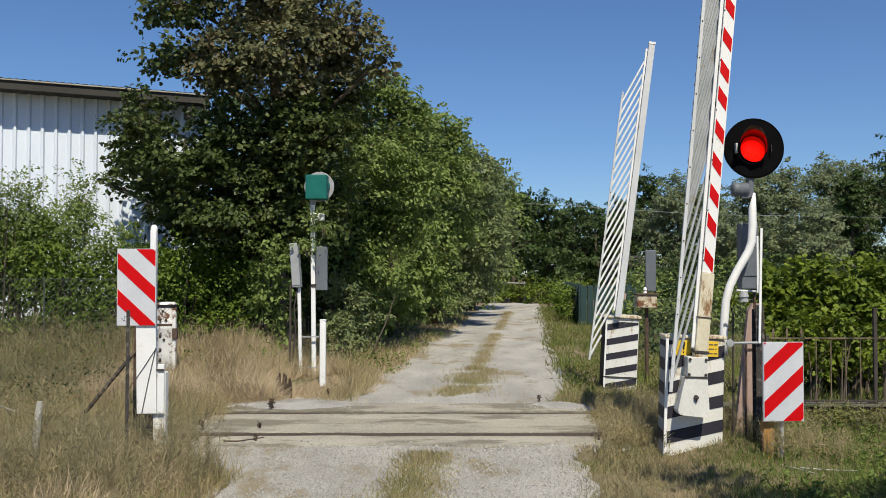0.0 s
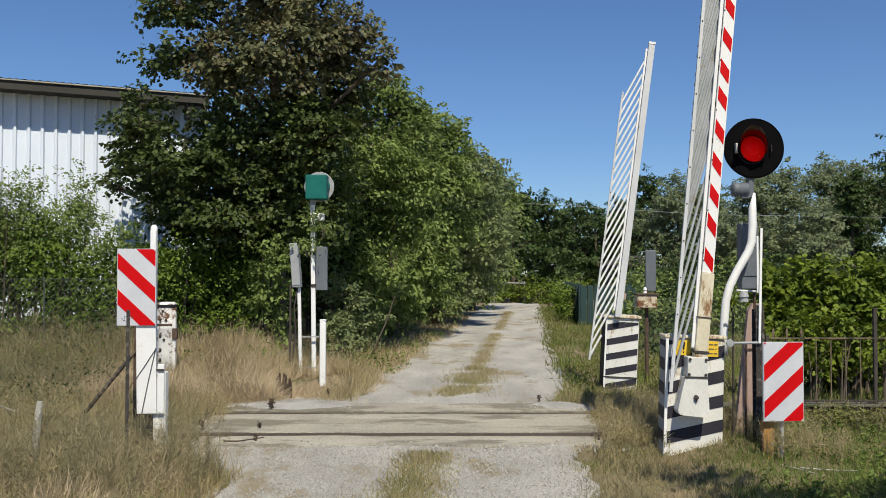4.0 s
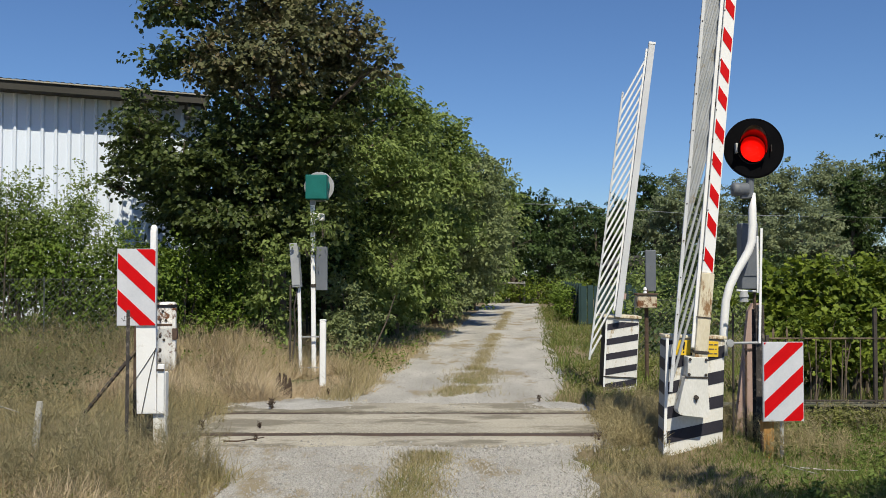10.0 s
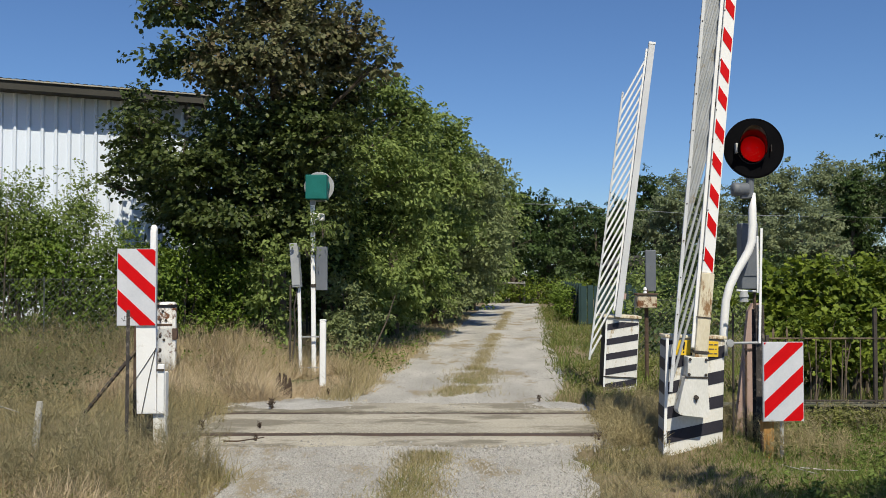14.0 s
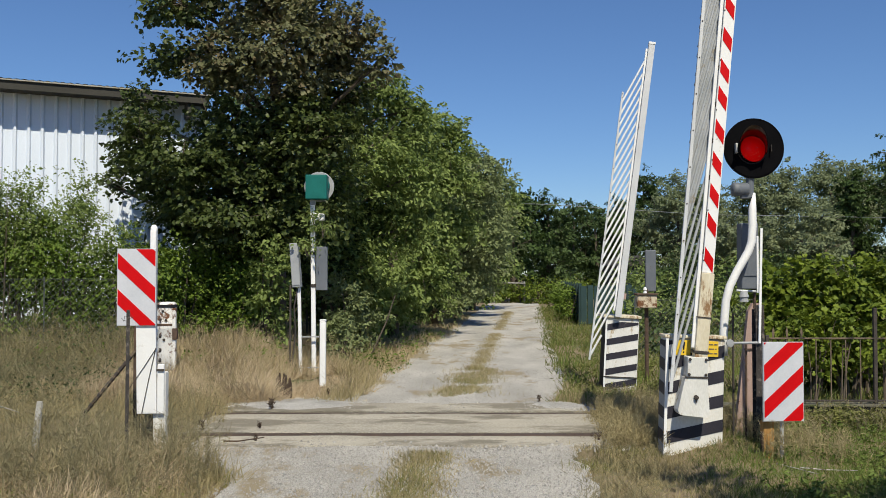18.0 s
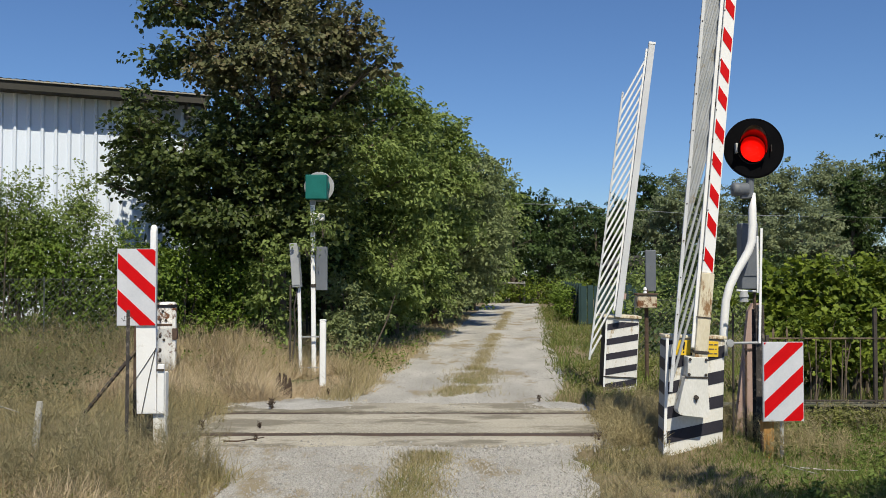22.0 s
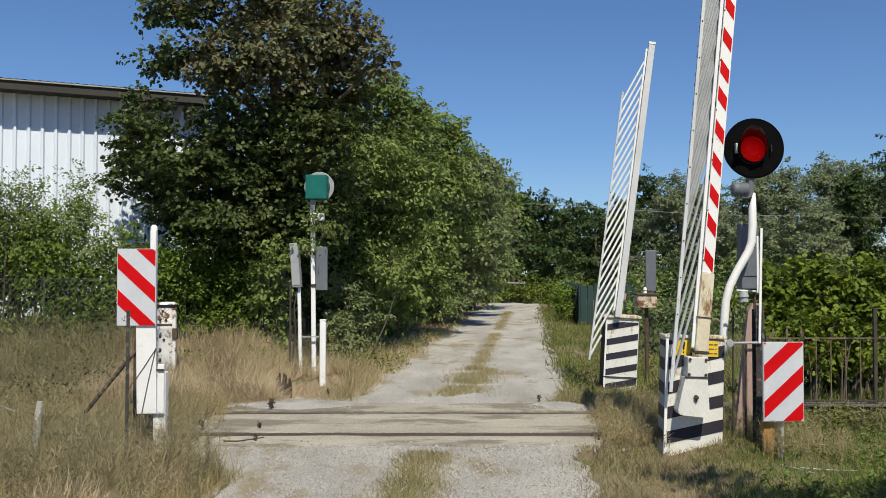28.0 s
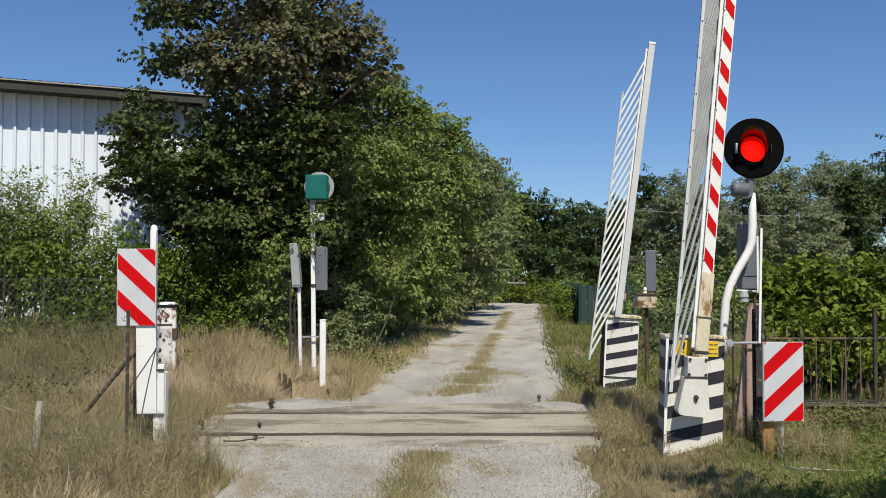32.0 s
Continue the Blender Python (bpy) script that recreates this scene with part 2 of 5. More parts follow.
def tube(points, radii, n=10, bm=None):
    bm = bm or bmesh.new()
    pts = [Vector(p) for p in points]
    radii = radii if isinstance(radii, (list, tuple)) else [radii] * len(pts)
    rings = []
    for i, p in enumerate(pts):
        d = (pts[min(i + 1, len(pts) - 1)] - pts[max(i - 1, 0)]).normalized()
        u = d.cross(Vector((0, 1, 0.03)))
        u = u.normalized() if u.length > 0.05 else d.cross(Vector((1, 0, 0))).normalized()
        w = d.cross(u)
        rings.append([bm.verts.new(p + (u * math.cos(2 * math.pi * k / n) + w * math.sin(2 * math.pi * k / n)) * radii[i]) for k in range(n)])
    for a, b in zip(rings, rings[1:]):
        for k in range(n):
            bm.faces.new((a[k], a[(k + 1) % n], b[(k + 1) % n], b[k]))
    bm.faces.new(rings[0][::-1])
    bm.faces.new(rings[-1])
    return bm


def lathe(profile, n=32, m=None, bm=None):
    """Turns (radius, height) pairs about z; open ends of radius 0 close to a point."""
    bm = bm or bmesh.new()
    rings, made = [], []
    for r, z in profile:
        ring = [bm.verts.new((r * math.cos(2 * math.pi * k / n), r * math.sin(2 * math.pi * k / n), z)) for k in range(n if r > 1e-6 else 1)]
        rings.append(ring)
        made += ring
    for a, b in zip(rings, rings[1:]):
        for k in range(n):
            q = [a[k % len(a)], a[(k + 1) % len(a)], b[(k + 1) % len(b)], b[k % len(b)]]
            q = [v for i, v in enumerate(q) if v not in q[:i]]
            if len(q) > 2:
                bm.faces.new(q)
    if m:
        bmesh.ops.transform(bm, matrix=m, verts=made)
    return bm


def prism(poly, y0, y1, m=None, bm=None):
    """A polygon of (x, z) pairs, thick from y0 to y1."""
    bm = bm or bmesh.new()
    a = [bm.verts.new((x, y0, z)) for x, z in poly]
    b = [bm.verts.new((x, y1, z)) for x, z in poly]
    bm.faces.new(a)
    bm.faces.new(b[::-1])
    for i in range(len(a)):
        j = (i + 1) % len(a)
        bm.faces.new((a[j], a[i], b[i], b[j]))
    if m:
        bmesh.ops.transform(bm, matrix=m, verts=a + b)
    return bm


def clip(poly, nx, nz, d):
    """Keeps the part of a polygon where nx*x + nz*z <= d."""
    out = []
    for i, p in enumerate(poly):
        q = poly[(i + 1) % len(poly)]
        a, b = nx * p[0] + nz * p[1] - d, nx * q[0] + nz * q[1] - d
        if a <= 0:
            out.append(p)
        if a * b < 0:
            s = a / (a - b)
            out.append((p[0] + (q[0] - p[0]) * s, p[1] + (q[1] - p[1]) * s))
    return out


def bands(outline, angle, period, width, phase):
    """The pieces of slanted bands inside a convex outline."""
    nx, nz = -math.sin(radians(angle)), math.cos(radians(angle))
    ds = [nx * x + nz * z for x, z in outline]
    k = math.floor((min(ds) - phase) / period) - 1
    made = []
    while phase + k * period < max(ds):
        lo = phase + k * period
        piece = clip(clip(outline, nx, nz, lo + width), -nx, -nz, -lo)
        if len(piece) > 2 and max(p[1] for p in piece) - min(p[1] for p in piece) > 0.01:
            made.append(piece)
        k += 1
    return made


def rect(x0, x1, z0, z1):
    return [(x0, z0), (x1, z0), (x1, z1), (x0, z1)]


# ---------------------------------------------------------------- leaves and blades
MAPLE_LEAF = ([(0, 0, 0), (0, 1.0, -0.10), (0.30, 0.10, 0.06), (0.62, 0.42, 0.10), (0.30, 0.52, 0.03), (0.34, 0.80, 0.05),
               (-0.30, 0.10, 0.06), (-0.62, 0.42, 0.10), (-0.30, 0.52, 0.03), (-0.34, 0.80, 0.05)],
              [(0, 2, 3, 4, 5, 1), (0, 1, 9, 8, 7, 6)])
OVAL_LEAF = ([(0, 0, 0), (0, 1.0, -0.12), (0.26, 0.28, 0.08), (0.24, 0.66, 0.05), (-0.26, 0.28, 0.08), (-0.24, 0.66, 0.05)],
             [(0, 2, 3, 1), (0, 1, 5, 4)])
SPRAY_LEAF = ([(0, 0, 0), (0, 1.0, -0.18), (0.34, 0.45, 0.0), (-0.34, 0.45, 0.0)], [(0, 2, 1, 3)])
BLADE = ([(-0.5, 0, 0), (0.5, 0, 0), (0.36, 0.5, 0.05), (-0.36, 0.5, 0.05), (0.0, 1.0, 0.2)], [(0, 1, 2, 3), (3, 2, 4)])


def scatter_mesh(name, pos, tip, nrm, length, width, shape):
    """One mesh of many small pieces: at pos, pointing along tip, facing nrm."""
    verts, faces = shape
    tip = tip / np.maximum(np.linalg.norm(tip, axis=1, keepdims=True), 1e-9)
    side = np.cross(tip, nrm)
    side /= np.maximum(np.linalg.norm(side, axis=1, keepdims=True), 1e-9)
    up = np.cross(side, tip)
    v = np.array(verts)
    n, k = len(pos), len(v)
    L, Wd = length[:, None, None], width[:, None, None]
    co = pos[:, None, :] + side[:, None, :] * v[None, :, 0:1] * Wd + tip[:, None, :] * v[None, :, 1:2] * L + up[:, None, :] * v[None, :, 2:3] * L
    flat = np.concatenate([np.array(f) for f in faces])
    loops = (flat[None, :] + (np.arange(n) * k)[:, None]).ravel()
    sizes = np.array([len(f) for f in faces])
    starts = (np.concatenate([[0], np.cumsum(sizes)[:-1]])[None, :] + (np.arange(n) * len(flat))[:, None]).ravel()
    me = bpy.data.meshes.new(name)
    me.vertices.add(n * k)
    me.vertices.foreach_set("co", co.astype(np.float32).ravel())
    me.loops.add(len(loops))
    me.loops.foreach_set("vertex_index", loops.astype(np.int32))
    me.polygons.add(len(starts))
    me.polygons.foreach_set("loop_start", starts.astype(np.int32))
    me.update(calc_edges=True)
    return me


def scatter(name, pos, tip, nrm, length, width, shape, material, parent=None):
    me = scatter_mesh(name, np.asarray(pos, float), np.asarray(tip, float), np.asarray(nrm, float), np.asarray(length, float), np.asarray(width, float), shape)
    me.materials.append(material)
    ob = new(name, me)
    if parent:
        ob.parent = parent
    return ob


def lobe_points(rng, radii, sprays, per, spread, droop=0.25):
    """Leaves in flat sprays that fill an ellipsoid, more of them towards its skin: places, tips, normals."""
    d = rng.normal(size=(sprays, 3))
    d /= np.linalg.norm(d, axis=1, keepdims=True)
    r = rng.uniform(0.12, 1.0, sprays) ** 0.45 * (1 + 0.22 * rng.normal(size=sprays).clip(-1.5, 1.6))
    c = d * r[:, None] * np.array(radii)
    out = d * np.array([1, 1, 0.4]) + rng.normal(size=(sprays, 3)) * np.array([0.5, 0.5, 0.25])
    out /= np.linalg.norm(out, axis=1, keepdims=True)
    face = np.array([0, 0, 1.0]) + d * 0.75 + rng.normal(size=(sprays, 3)) * 0.32
    face /= np.linalg.norm(face, axis=1, keepdims=True)
    wide = np.cross(out, face)
    wide /= np.maximum(np.linalg.norm(wide, axis=1, keepdims=True), 1e-6)
    along = rng.uniform(-1, 1, (sprays, per, 1))
    across = rng.normal(size=(sprays, per, 1)) * 0.5 * (1.15 - 0.6 * np.abs(along))
    pos = c[:, None, :] + spread * 1.5 * (out[:, None, :] * along + wide[:, None, :] * across) + face[:, None, :] * rng.normal(size=(sprays, per, 1)) * spread * 0.22
    pos = pos - np.array([0, 0, 1.0]) * spread * 0.5 * along ** 2
    tip = out[:, None, :] * 0.6 + wide[:, None, :] * np.sign(across) * 0.5 + rng.normal(size=(sprays, per, 3)) * 0.5 + np.array([0, 0, -droop])
    nrm = face[:, None, :] + rng.normal(size=(sprays, per, 3)) * 0.38
    return pos.reshape(-1, 3), tip.reshape(-1, 3), nrm.reshape(-1, 3)


SWAY = []      # leaf clumps that the wind moves: object, rest pose, size of the swing in degrees


def tree(name, base, trunk_r, trunk_h, lobes, leaf, size, label, category="tree", shape=OVAL_LEAF, seed=1, sway=1.0, lean=(0, 0), per=26, dens=1.0, group="", mat2=None):
    """lobes: (x, y, z, rx, ry, rz) in world metres; each is a limb with its clump of leaves."""
    rng = np.random.default_rng(seed)
    b = Vector(base)
    t = thing(name, Matrix.Translation(b), label, category, group)
    top = Vector((lean[0], lean[1], trunk_h))
    stem = [Vector((0, 0, -0.05)) + top * s + Vector((rng.normal() * 0.05, rng.normal() * 0.05, 0)) * (s > 0) for s in (0, 0.25, 0.5, 0.75, 1.0)]
    bm = tube(stem, [trunk_r * q for q in (1.35, 1.0, 0.8, 0.6, 0.4)], 9)
    for i, (x, y, z, rx, ry, rz) in enumerate(lobes):
        c = Vector((x, y, z)) - b
        s = min(0.95, max(0.25, (c.z - 0.55 * math.hypot(c.x, c.y)) / trunk_h))
        root = stem[0].lerp(stem[-1], s)
        mid = root.lerp(c, 0.55) + Vector((rng.normal() * 0.1, rng.normal() * 0.1, 0.12))
        rr = trunk_r * 0.27
        tube([root, mid, c, c + Vector((rng.normal() * rx * 0.4, rng.normal() * ry * 0.4, rz * 0.6))], [rr, rr * 0.7, rr * 0.35, rr * 0.1], 6, bm)
        for k in range(5):
            a = Vector((rng.normal() * rx * 0.55, rng.normal() * ry * 0.55, rng.normal() * rz * 0.5))
            tube([mid.lerp(c, 0.3 + 0.14 * k), c + a * 0.5, c + a], [rr * 0.32, rr * 0.2, rr * 0.05], 5, bm)
        area = (rx * ry + ry * rz + rx * rz) * 4.2
        n = max(8, int(area * dens * 4.2 / (per * size * size)) )
        pos, tip, nrm = lobe_points(rng, (rx, ry, rz), n, per, max(0.16, min(rx, rz) * 0.24))
        pos = pos + np.array(c - root)
        ln = size * rng.uniform(0.6, 1.25, len(pos))
        # low and left clumps take mat2, a leaf darkened for shade
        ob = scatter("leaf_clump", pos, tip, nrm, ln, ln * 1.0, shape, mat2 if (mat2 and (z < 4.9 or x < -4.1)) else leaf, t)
        ob.matrix_basis = Matrix.Translation(root)
        tagged(ob, kind="stuff")
        SWAY.append((ob, root.copy(), sway))
    part("trunk", bm, M_BARK, t, smooth=True)
    return t

# ---------------------------------------------------------------- ground, road, crossing
def road_mid(y):
    return -0.92 + 0.0925 * y


def ground_z(x, y):
    """Flat land with a shallow trough under the track and a low bank before the hedge."""
    z = 0.025 * noise.noise((x * 0.35, y * 0.35, 0.0)) + 0.012 * noise.noise((x * 1.7, y * 1.7, 3.0))
    if y < 7:
        z *= 0.5
    track = min(1.0, max(0.0, 1 - abs(y - 10.2) / 1.25) * 3)
    inside = min(1.0, max(0.0, (2.2 - abs(x + 0.40)) * 4))
    up, side = min(1.0, max(0.0, (y - 12.8) / 3.6)), min(1.0, max(0.0, (-2.35 - x) / 0.9))
    bank = 0.46 * up * up * (3 - 2 * up) * side * side * (3 - 2 * side)
    bank += 0.17 * math.exp(-((x - 2.66) / 0.36) ** 2 - ((y - 8.35) / 0.55) ** 2)
    return z - 0.03 - 0.16 * track * inside + 0.05 * track * (1 - inside) + bank


def build_ground():
    xs = [-2500, -600, -150, -60, -30, -18] + [-12 + 0.5 * i for i in range(57)] + [22, 35, 70, 160, 600, 2500]
    ys = [-600, -150, -40, -12, -4, 0, 3, 5] + [6 + 0.4 * i for i in range(40)] + [23, 25, 28, 32, 37, 43, 50, 60, 80, 120, 250, 700, 3000]
    bm = bmesh.new()
    grid = [[bm.verts.new((x, y, ground_z(x, y) if abs(x) < 20 and y < 40 else -0.04)) for x in xs] for y in ys]
    for r0, r1 in zip(grid, grid[1:]):
        for i in range(len(xs) - 1):
            bm.faces.new((r0[i], r0[i + 1], r1[i + 1], r1[i]))
    tagged(link_mesh("ground", bm, M_EARTH), "dry earth with sparse grass round the crossing", "ground", kind="structure")


def apron(y):
    """How far the near lane has widened where it meets the deck."""
    u = min(1.0, max(0.0, (y - 7.2) / 1.4))
    return u * u * (3 - 2 * u)


def strip(name, y0, y1, half, z, material, label, step=0.35, cols=14, rough=0.012, slope=0.0, edge=0.16, flare=0.0):
    """A stretch of lane with uneven edges and a skirt that goes into the ground."""
    bm = bmesh.new()
    n = max(2, int((y1 - y0) / step))
    rows = []
    for j in range(n + 1):
        y = y0 + (y1 - y0) * j / n
        mid = road_mid(y)
        l = mid - half - edge * noise.noise((y * 0.9, 1.0, 0)) - edge * 0.6 * noise.noise((y * 3.1, 1.0, 0))
        l -= flare * apron(y)
        r = mid + half + edge * noise.noise((y * 0.9, 7.0, 0)) + edge * 0.6 * noise.noise((y * 3.1, 7.0, 0))
        row = [bm.verts.new((l - 0.05, y, -0.16))]
        for i in range(cols + 1):
            s = i / cols
            rut = -0.018 * (math.exp(-((s - 0.25) / 0.12) ** 2) + math.exp(-((s - 0.75) / 0.12) ** 2))
            row.append(bm.verts.new((l + (r - l) * s, y, z + slope * (y - y0) + rut + rough * noise.noise((s * 9, y * 2.2, 5.0)))))
        row.append(bm.verts.new((r + 0.05, y, -0.16)))
        rows.append(row)
    for a, b in zip(rows, rows[1:]):
        for i in range(len(a) - 1):
            bm.faces.new((a[i], a[i + 1], b[i + 1], b[i]))
    for row in (rows[0], rows[-1]):
        bm.faces.new(row)
    ob = link_mesh(name, bm, material, smooth=False)
    return tagged(ob, label, "road", kind="structure")


def slab(name, x0, x1, y0, y1, z, label):
    """A worn deck between or beside the rails, with broken outer ends."""
    bm = bmesh.new()
    n, k = 40, 9
    ring = [(x0 + (x1 - x0) * i / n, y0) for i in range(n)] + [(x1, y0 + (y1 - y0) * i / k) for i in range(k)]
    ring += [(x1 - (x1 - x0) * i / n, y1) for i in range(n)] + [(x0, y1 - (y1 - y0) * i / k) for i in range(k)]
    top, low = [], []
    for x, y in ring:
        end = 1 if min(abs(x - x0), abs(x - x1)) < 1e-6 else 0
        px = x + end * (0.30 * noise.noise((y * 1.1, x, 1)) + 0.16 * noise.noise((y * 4.3, x, 6)))
        py = y + (1 - end) * 0.018 * noise.noise((x * 2.5, y * 3, 2.0))
        sink = 0.05 if end else 0.0
        top.append(bm.verts.new((px, py, z - sink + 0.010 * noise.noise((x * 1.3, y * 2, 0)))))
        low.append(bm.verts.new((px, py, -0.3)))
    mid = [bm.verts.new((v.co.x + (0.25 if v.co.x < (x0 + x1) / 2 else -0.25) * (1 if min(abs(p[0] - x0), abs(p[0] - x1)) < 0.3 else 0), v.co.y, z + 0.010 * noise.noise((v.co.x * 1.3, v.co.y * 2, 0)))) for v, p in zip(top, ring)]
    for i in range(len(top)):
        j = (i + 1) % len(top)
        if (top[i].co - mid[i].co).length > 0.01 or (top[j].co - mid[j].co).length > 0.01:
            bm.faces.new((top[i], top[j], mid[j], mid[i]))
        bm.faces.new((top[i], low[i], low[j], top[j]))
    bm.faces.new(mid)
    bmesh.ops.remove_doubles(bm, verts=bm.verts, dist=0.0005)
    tagged(link_mesh(name, bm, M_SLAB), label, "crossing", kind="structure")


def rail(name, y):
    """A flat-bottomed rail, head just under the deck."""
    prof = [(-0.07, -0.17), (0.07, -0.17), (0.07, -0.155), (0.012, -0.14), (0.012, -0.05), (0.036, -0.04), (0.036, -0.012), (0.026, -0.004), (-0.026, -0.004),
            (-0.036, -0.012), (-0.036, -0.04), (-0.012, -0.05), (-0.012, -0.14), (-0.07, -0.155)]
    bm = bmesh.new()
    rings = [[bm.verts.new((x, y + a, z + 0.006)) for a, z in prof] for x in (-60.0, -6.0, 0.0, 6.0, 60.0)]
    for r0, r1 in zip(rings, rings[1:]):
        for i in range(len(prof)):
            j = (i + 1) % len(prof)
            bm.faces.new((r0[i], r0[j], r1[j], r1[i]))
    tagged(link_mesh(name, bm, M_RAIL), "worn rusty rail sunk in the crossing deck", "rail", "rails of the track", kind="structure")


build_ground()
strip("road_near", -24.0, 9.28, 1.38, 0.0, M_GRAVEL, "pale gravel lane in front of the track", flare=0.95)
slab("deck_near", -2.55, 1.90, 8.85, 9.345, 0.006, "worn asphalt edge of the crossing")
slab("deck_middle", -2.85, 2.05, 9.56, 10.83, 0.008, "worn asphalt deck between the rails")
slab("deck_far", -2.60, 1.85, 11.04, 11.75, 0.010, "worn asphalt beyond the track")
rail("rail_near", 9.44)
rail("rail_far", 10.95)
rail("check_rail_near", 9.525 - 0.012)
rail("check_rail_far", 10.885 - 0.012)
strip("road_far", 11.6, 56.0, 1.45, 0.004, M_GRAVEL, "pale gravel lane leading to the wood", step=0.6)


def gravel_heap(cx, cy, rx, ry, top, label):
    """A low spread of loose gravel, thickest in its middle, with a ragged rim."""
    bm = bmesh.new()
    rings, n = 9, 44
    mid = bm.verts.new((cx, cy, top))
    last = None
    for j in range(1, rings + 1):
        ring = []
        for k in range(n):
            a, u = 2 * math.pi * k / n, j / rings
            rag = 1 + 0.35 * u * noise.noise((math.cos(a) * 2.2 + cx, math.sin(a) * 2.2 + cy, 8.0))
            x, y = cx + rx * u * rag * math.cos(a), cy + ry * u * rag * math.sin(a)
            z = -0.03 + (top + 0.03) * (1 - u ** 3) + 0.012 * (1 - u) * noise.noise((x * 7, y * 7, 1.0))
            ring.append(bm.verts.new((x, y, z)))
        for k in range(n):
            i = (k + 1) % n
            bm.faces.new((mid, ring[k], ring[i]) if last is None else (last[k], ring[k], ring[i], last[i]))
        last = ring
    tagged(link_mesh("gravel_heap", bm, M_HEAP, smooth=True), label, "gravel", kind="stuff")


gravel_heap(-1.80, 11.62, 0.92, 0.62, 0.040, "low pale gravel heap beyond the track")
gravel_heap(1.42, 11.62, 0.42, 0.45, 0.030, "low pale gravel heap at the lane's edge")


# ---------------------------------------------------------------- shed
def build_shed():
    # along runs from the shed's left end to its seen corner; local x along the wall, y inwards
    m = Matrix.Translation((-5.40, 20.45, 0)) @ Matrix.Rotation(radians(24.5), 4, "Z")
    t = thing("shed", m, "white corrugated steel shed with a dark eave", "building")
    L, H, D = 12.0, 5.43, 9.0
    pitch, rib = 0.258, 0.045
    prof = []
    n = int(L / pitch)
    for i in range(n + 1):
        x = -i * pitch
        prof += [(x, 0), (x - 0.03, -rib), (x - 0.065, -rib), (x - 0.095, 0)]
    sheets = 0
    for s in range(0, len(prof) - 1, 16):          # one sheet is four ribs wide
        seg = prof[s:s + 17]
        bm = bmesh.new()
        lo = [bm.verts.new((x, y - 0.004 * (sheets % 2), 0.0)) for x, y in seg]
        hi = [bm.verts.new((x, y - 0.004 * (sheets % 2), H)) for x, y in seg]
        for i in range(len(seg) - 1):
            bm.faces.new((lo[i], lo[i + 1], hi[i + 1], hi[i]))
        part("wall_sheet", bm, M_SHEET, t)
        sheets += 1
    part("wall_core", box((-L - 0.2, 0.01, -0.1), (-0.02, D, H - 0.02)), M_SHEET, t)
    part("corner_trim", box((-0.06, -0.05, 0), (0.06, 0.07, H), 0.005), M_SHEET, t)
    part("fascia", box((-L - 0.4, -0.54, H - 0.12), (0.14, -0.50, H + 0.05), 0.005), M_FASCIA, t, "weathered grey-brown fascia board")
    part("soffit", box((-L - 0.4, -0.499, H - 0.10), (0.14, 0.4, H - 0.02)), M_FASCIA, t)
    bm = bmesh.new()
    n = 90
    for j in range(n):                              # corrugated cement edge
        x0 = -L - 0.45 + (L + 0.70) * j / n
        w = (L + 0.70) / n
        q = [(x0, 0.084), (x0 + w * 0.25, 0.100), (x0 + w * 0.5, 0.107), (x0 + w * 0.75, 0.100), (x0 + w, 0.084)]
        f = [bm.verts.new((x, -0.585, H + z - 0.01)) for x, z in q]
        b = [bm.verts.new((x, D, H + z + 0.8)) for x, z in q]
        for i in range(4):
            bm.faces.new((f[i], f[i + 1], b[i + 1], b[i]))
    part("roof", bm, M_ROOF, t, "grey corrugated cement roof with lichen")
    part("roof_edge", box((-L - 0.45, -0.58, H + 0.052), (0.24, -0.49, H + 0.080), 0.004), M_ROOF, t)
    part("bracket", box((-0.30, -0.48, H - 0.42), (-0.22, 0.0, H - 0.11), 0.005), M_FASCIA, t)
    part("downpipe", tube([(0.12, -0.1, 0.0), (0.12, -0.1, H - 0.2), (0.12, -0.42, H - 0.12)], 0.05, 8), M_FASCIA, t)
    for i in range(14):
        x = -1.1 - 1.14 * (i % 10)
        part("bolt", lathe([(0.0, -0.012), (0.022, -0.008), (0.024, 0.0)], 8, pose(x, -0.034, 3.95 - 0.55 * (i % 3), 90)), M_DARKIRON, t)


build_shed()


# ---------------------------------------------------------------- striped boards
def striped_board(name, m, w, h, angle, period, width, phase, label):
    t = thing(name, m, label, "sign", "red and white marker boards")
    part("panel", box((-w / 2, -0.012, 0), (w / 2, 0.006, h), 0.003), M_SIGNWHITE, t)
    for poly in bands(rect(-w / 2 + 0.004, w / 2 - 0.004, 0.004, h - 0.004), angle, period, width, phase):
        part("red_stripe", prism(poly, -0.0150, -0.0122), M_RED, t)
    part("rim", box((-w / 2 - 0.004, -0.008, -0.004), (-w / 2, 0.012, h + 0.004)), M_GALV, t)
    part("rim", box((w / 2, -0.008, -0.004), (w / 2 + 0.004, 0.012, h + 0.004)), M_GALV, t)
    for z in (0.06, h - 0.06):
        part("clamp", box((-0.06, 0.008, z - 0.02), (0.06, 0.03, z + 0.02), 0.004), M_GALV, t)
    return t


t = striped_board("marker_board", pose(-2.762, 8.42, 1.153), 0.346, 0.694, -42.8, 0.2395, 0.101, 0.026, "red and white diagonally striped board on a white post")
t = striped_board("marker_board", pose(2.90, 7.98, 0.365, 0, 0, 3), 0.345, 0.674, 42.5, 0.2295, 0.103, 0.134, "red and white diagonally striped board on a thin grey pole")
part("pole", tube([(0.0, 0.04, -0.42), (0.0, 0.04, 0.60)], 0.016, 10), M_GALV, t, "thin galvanised pole")


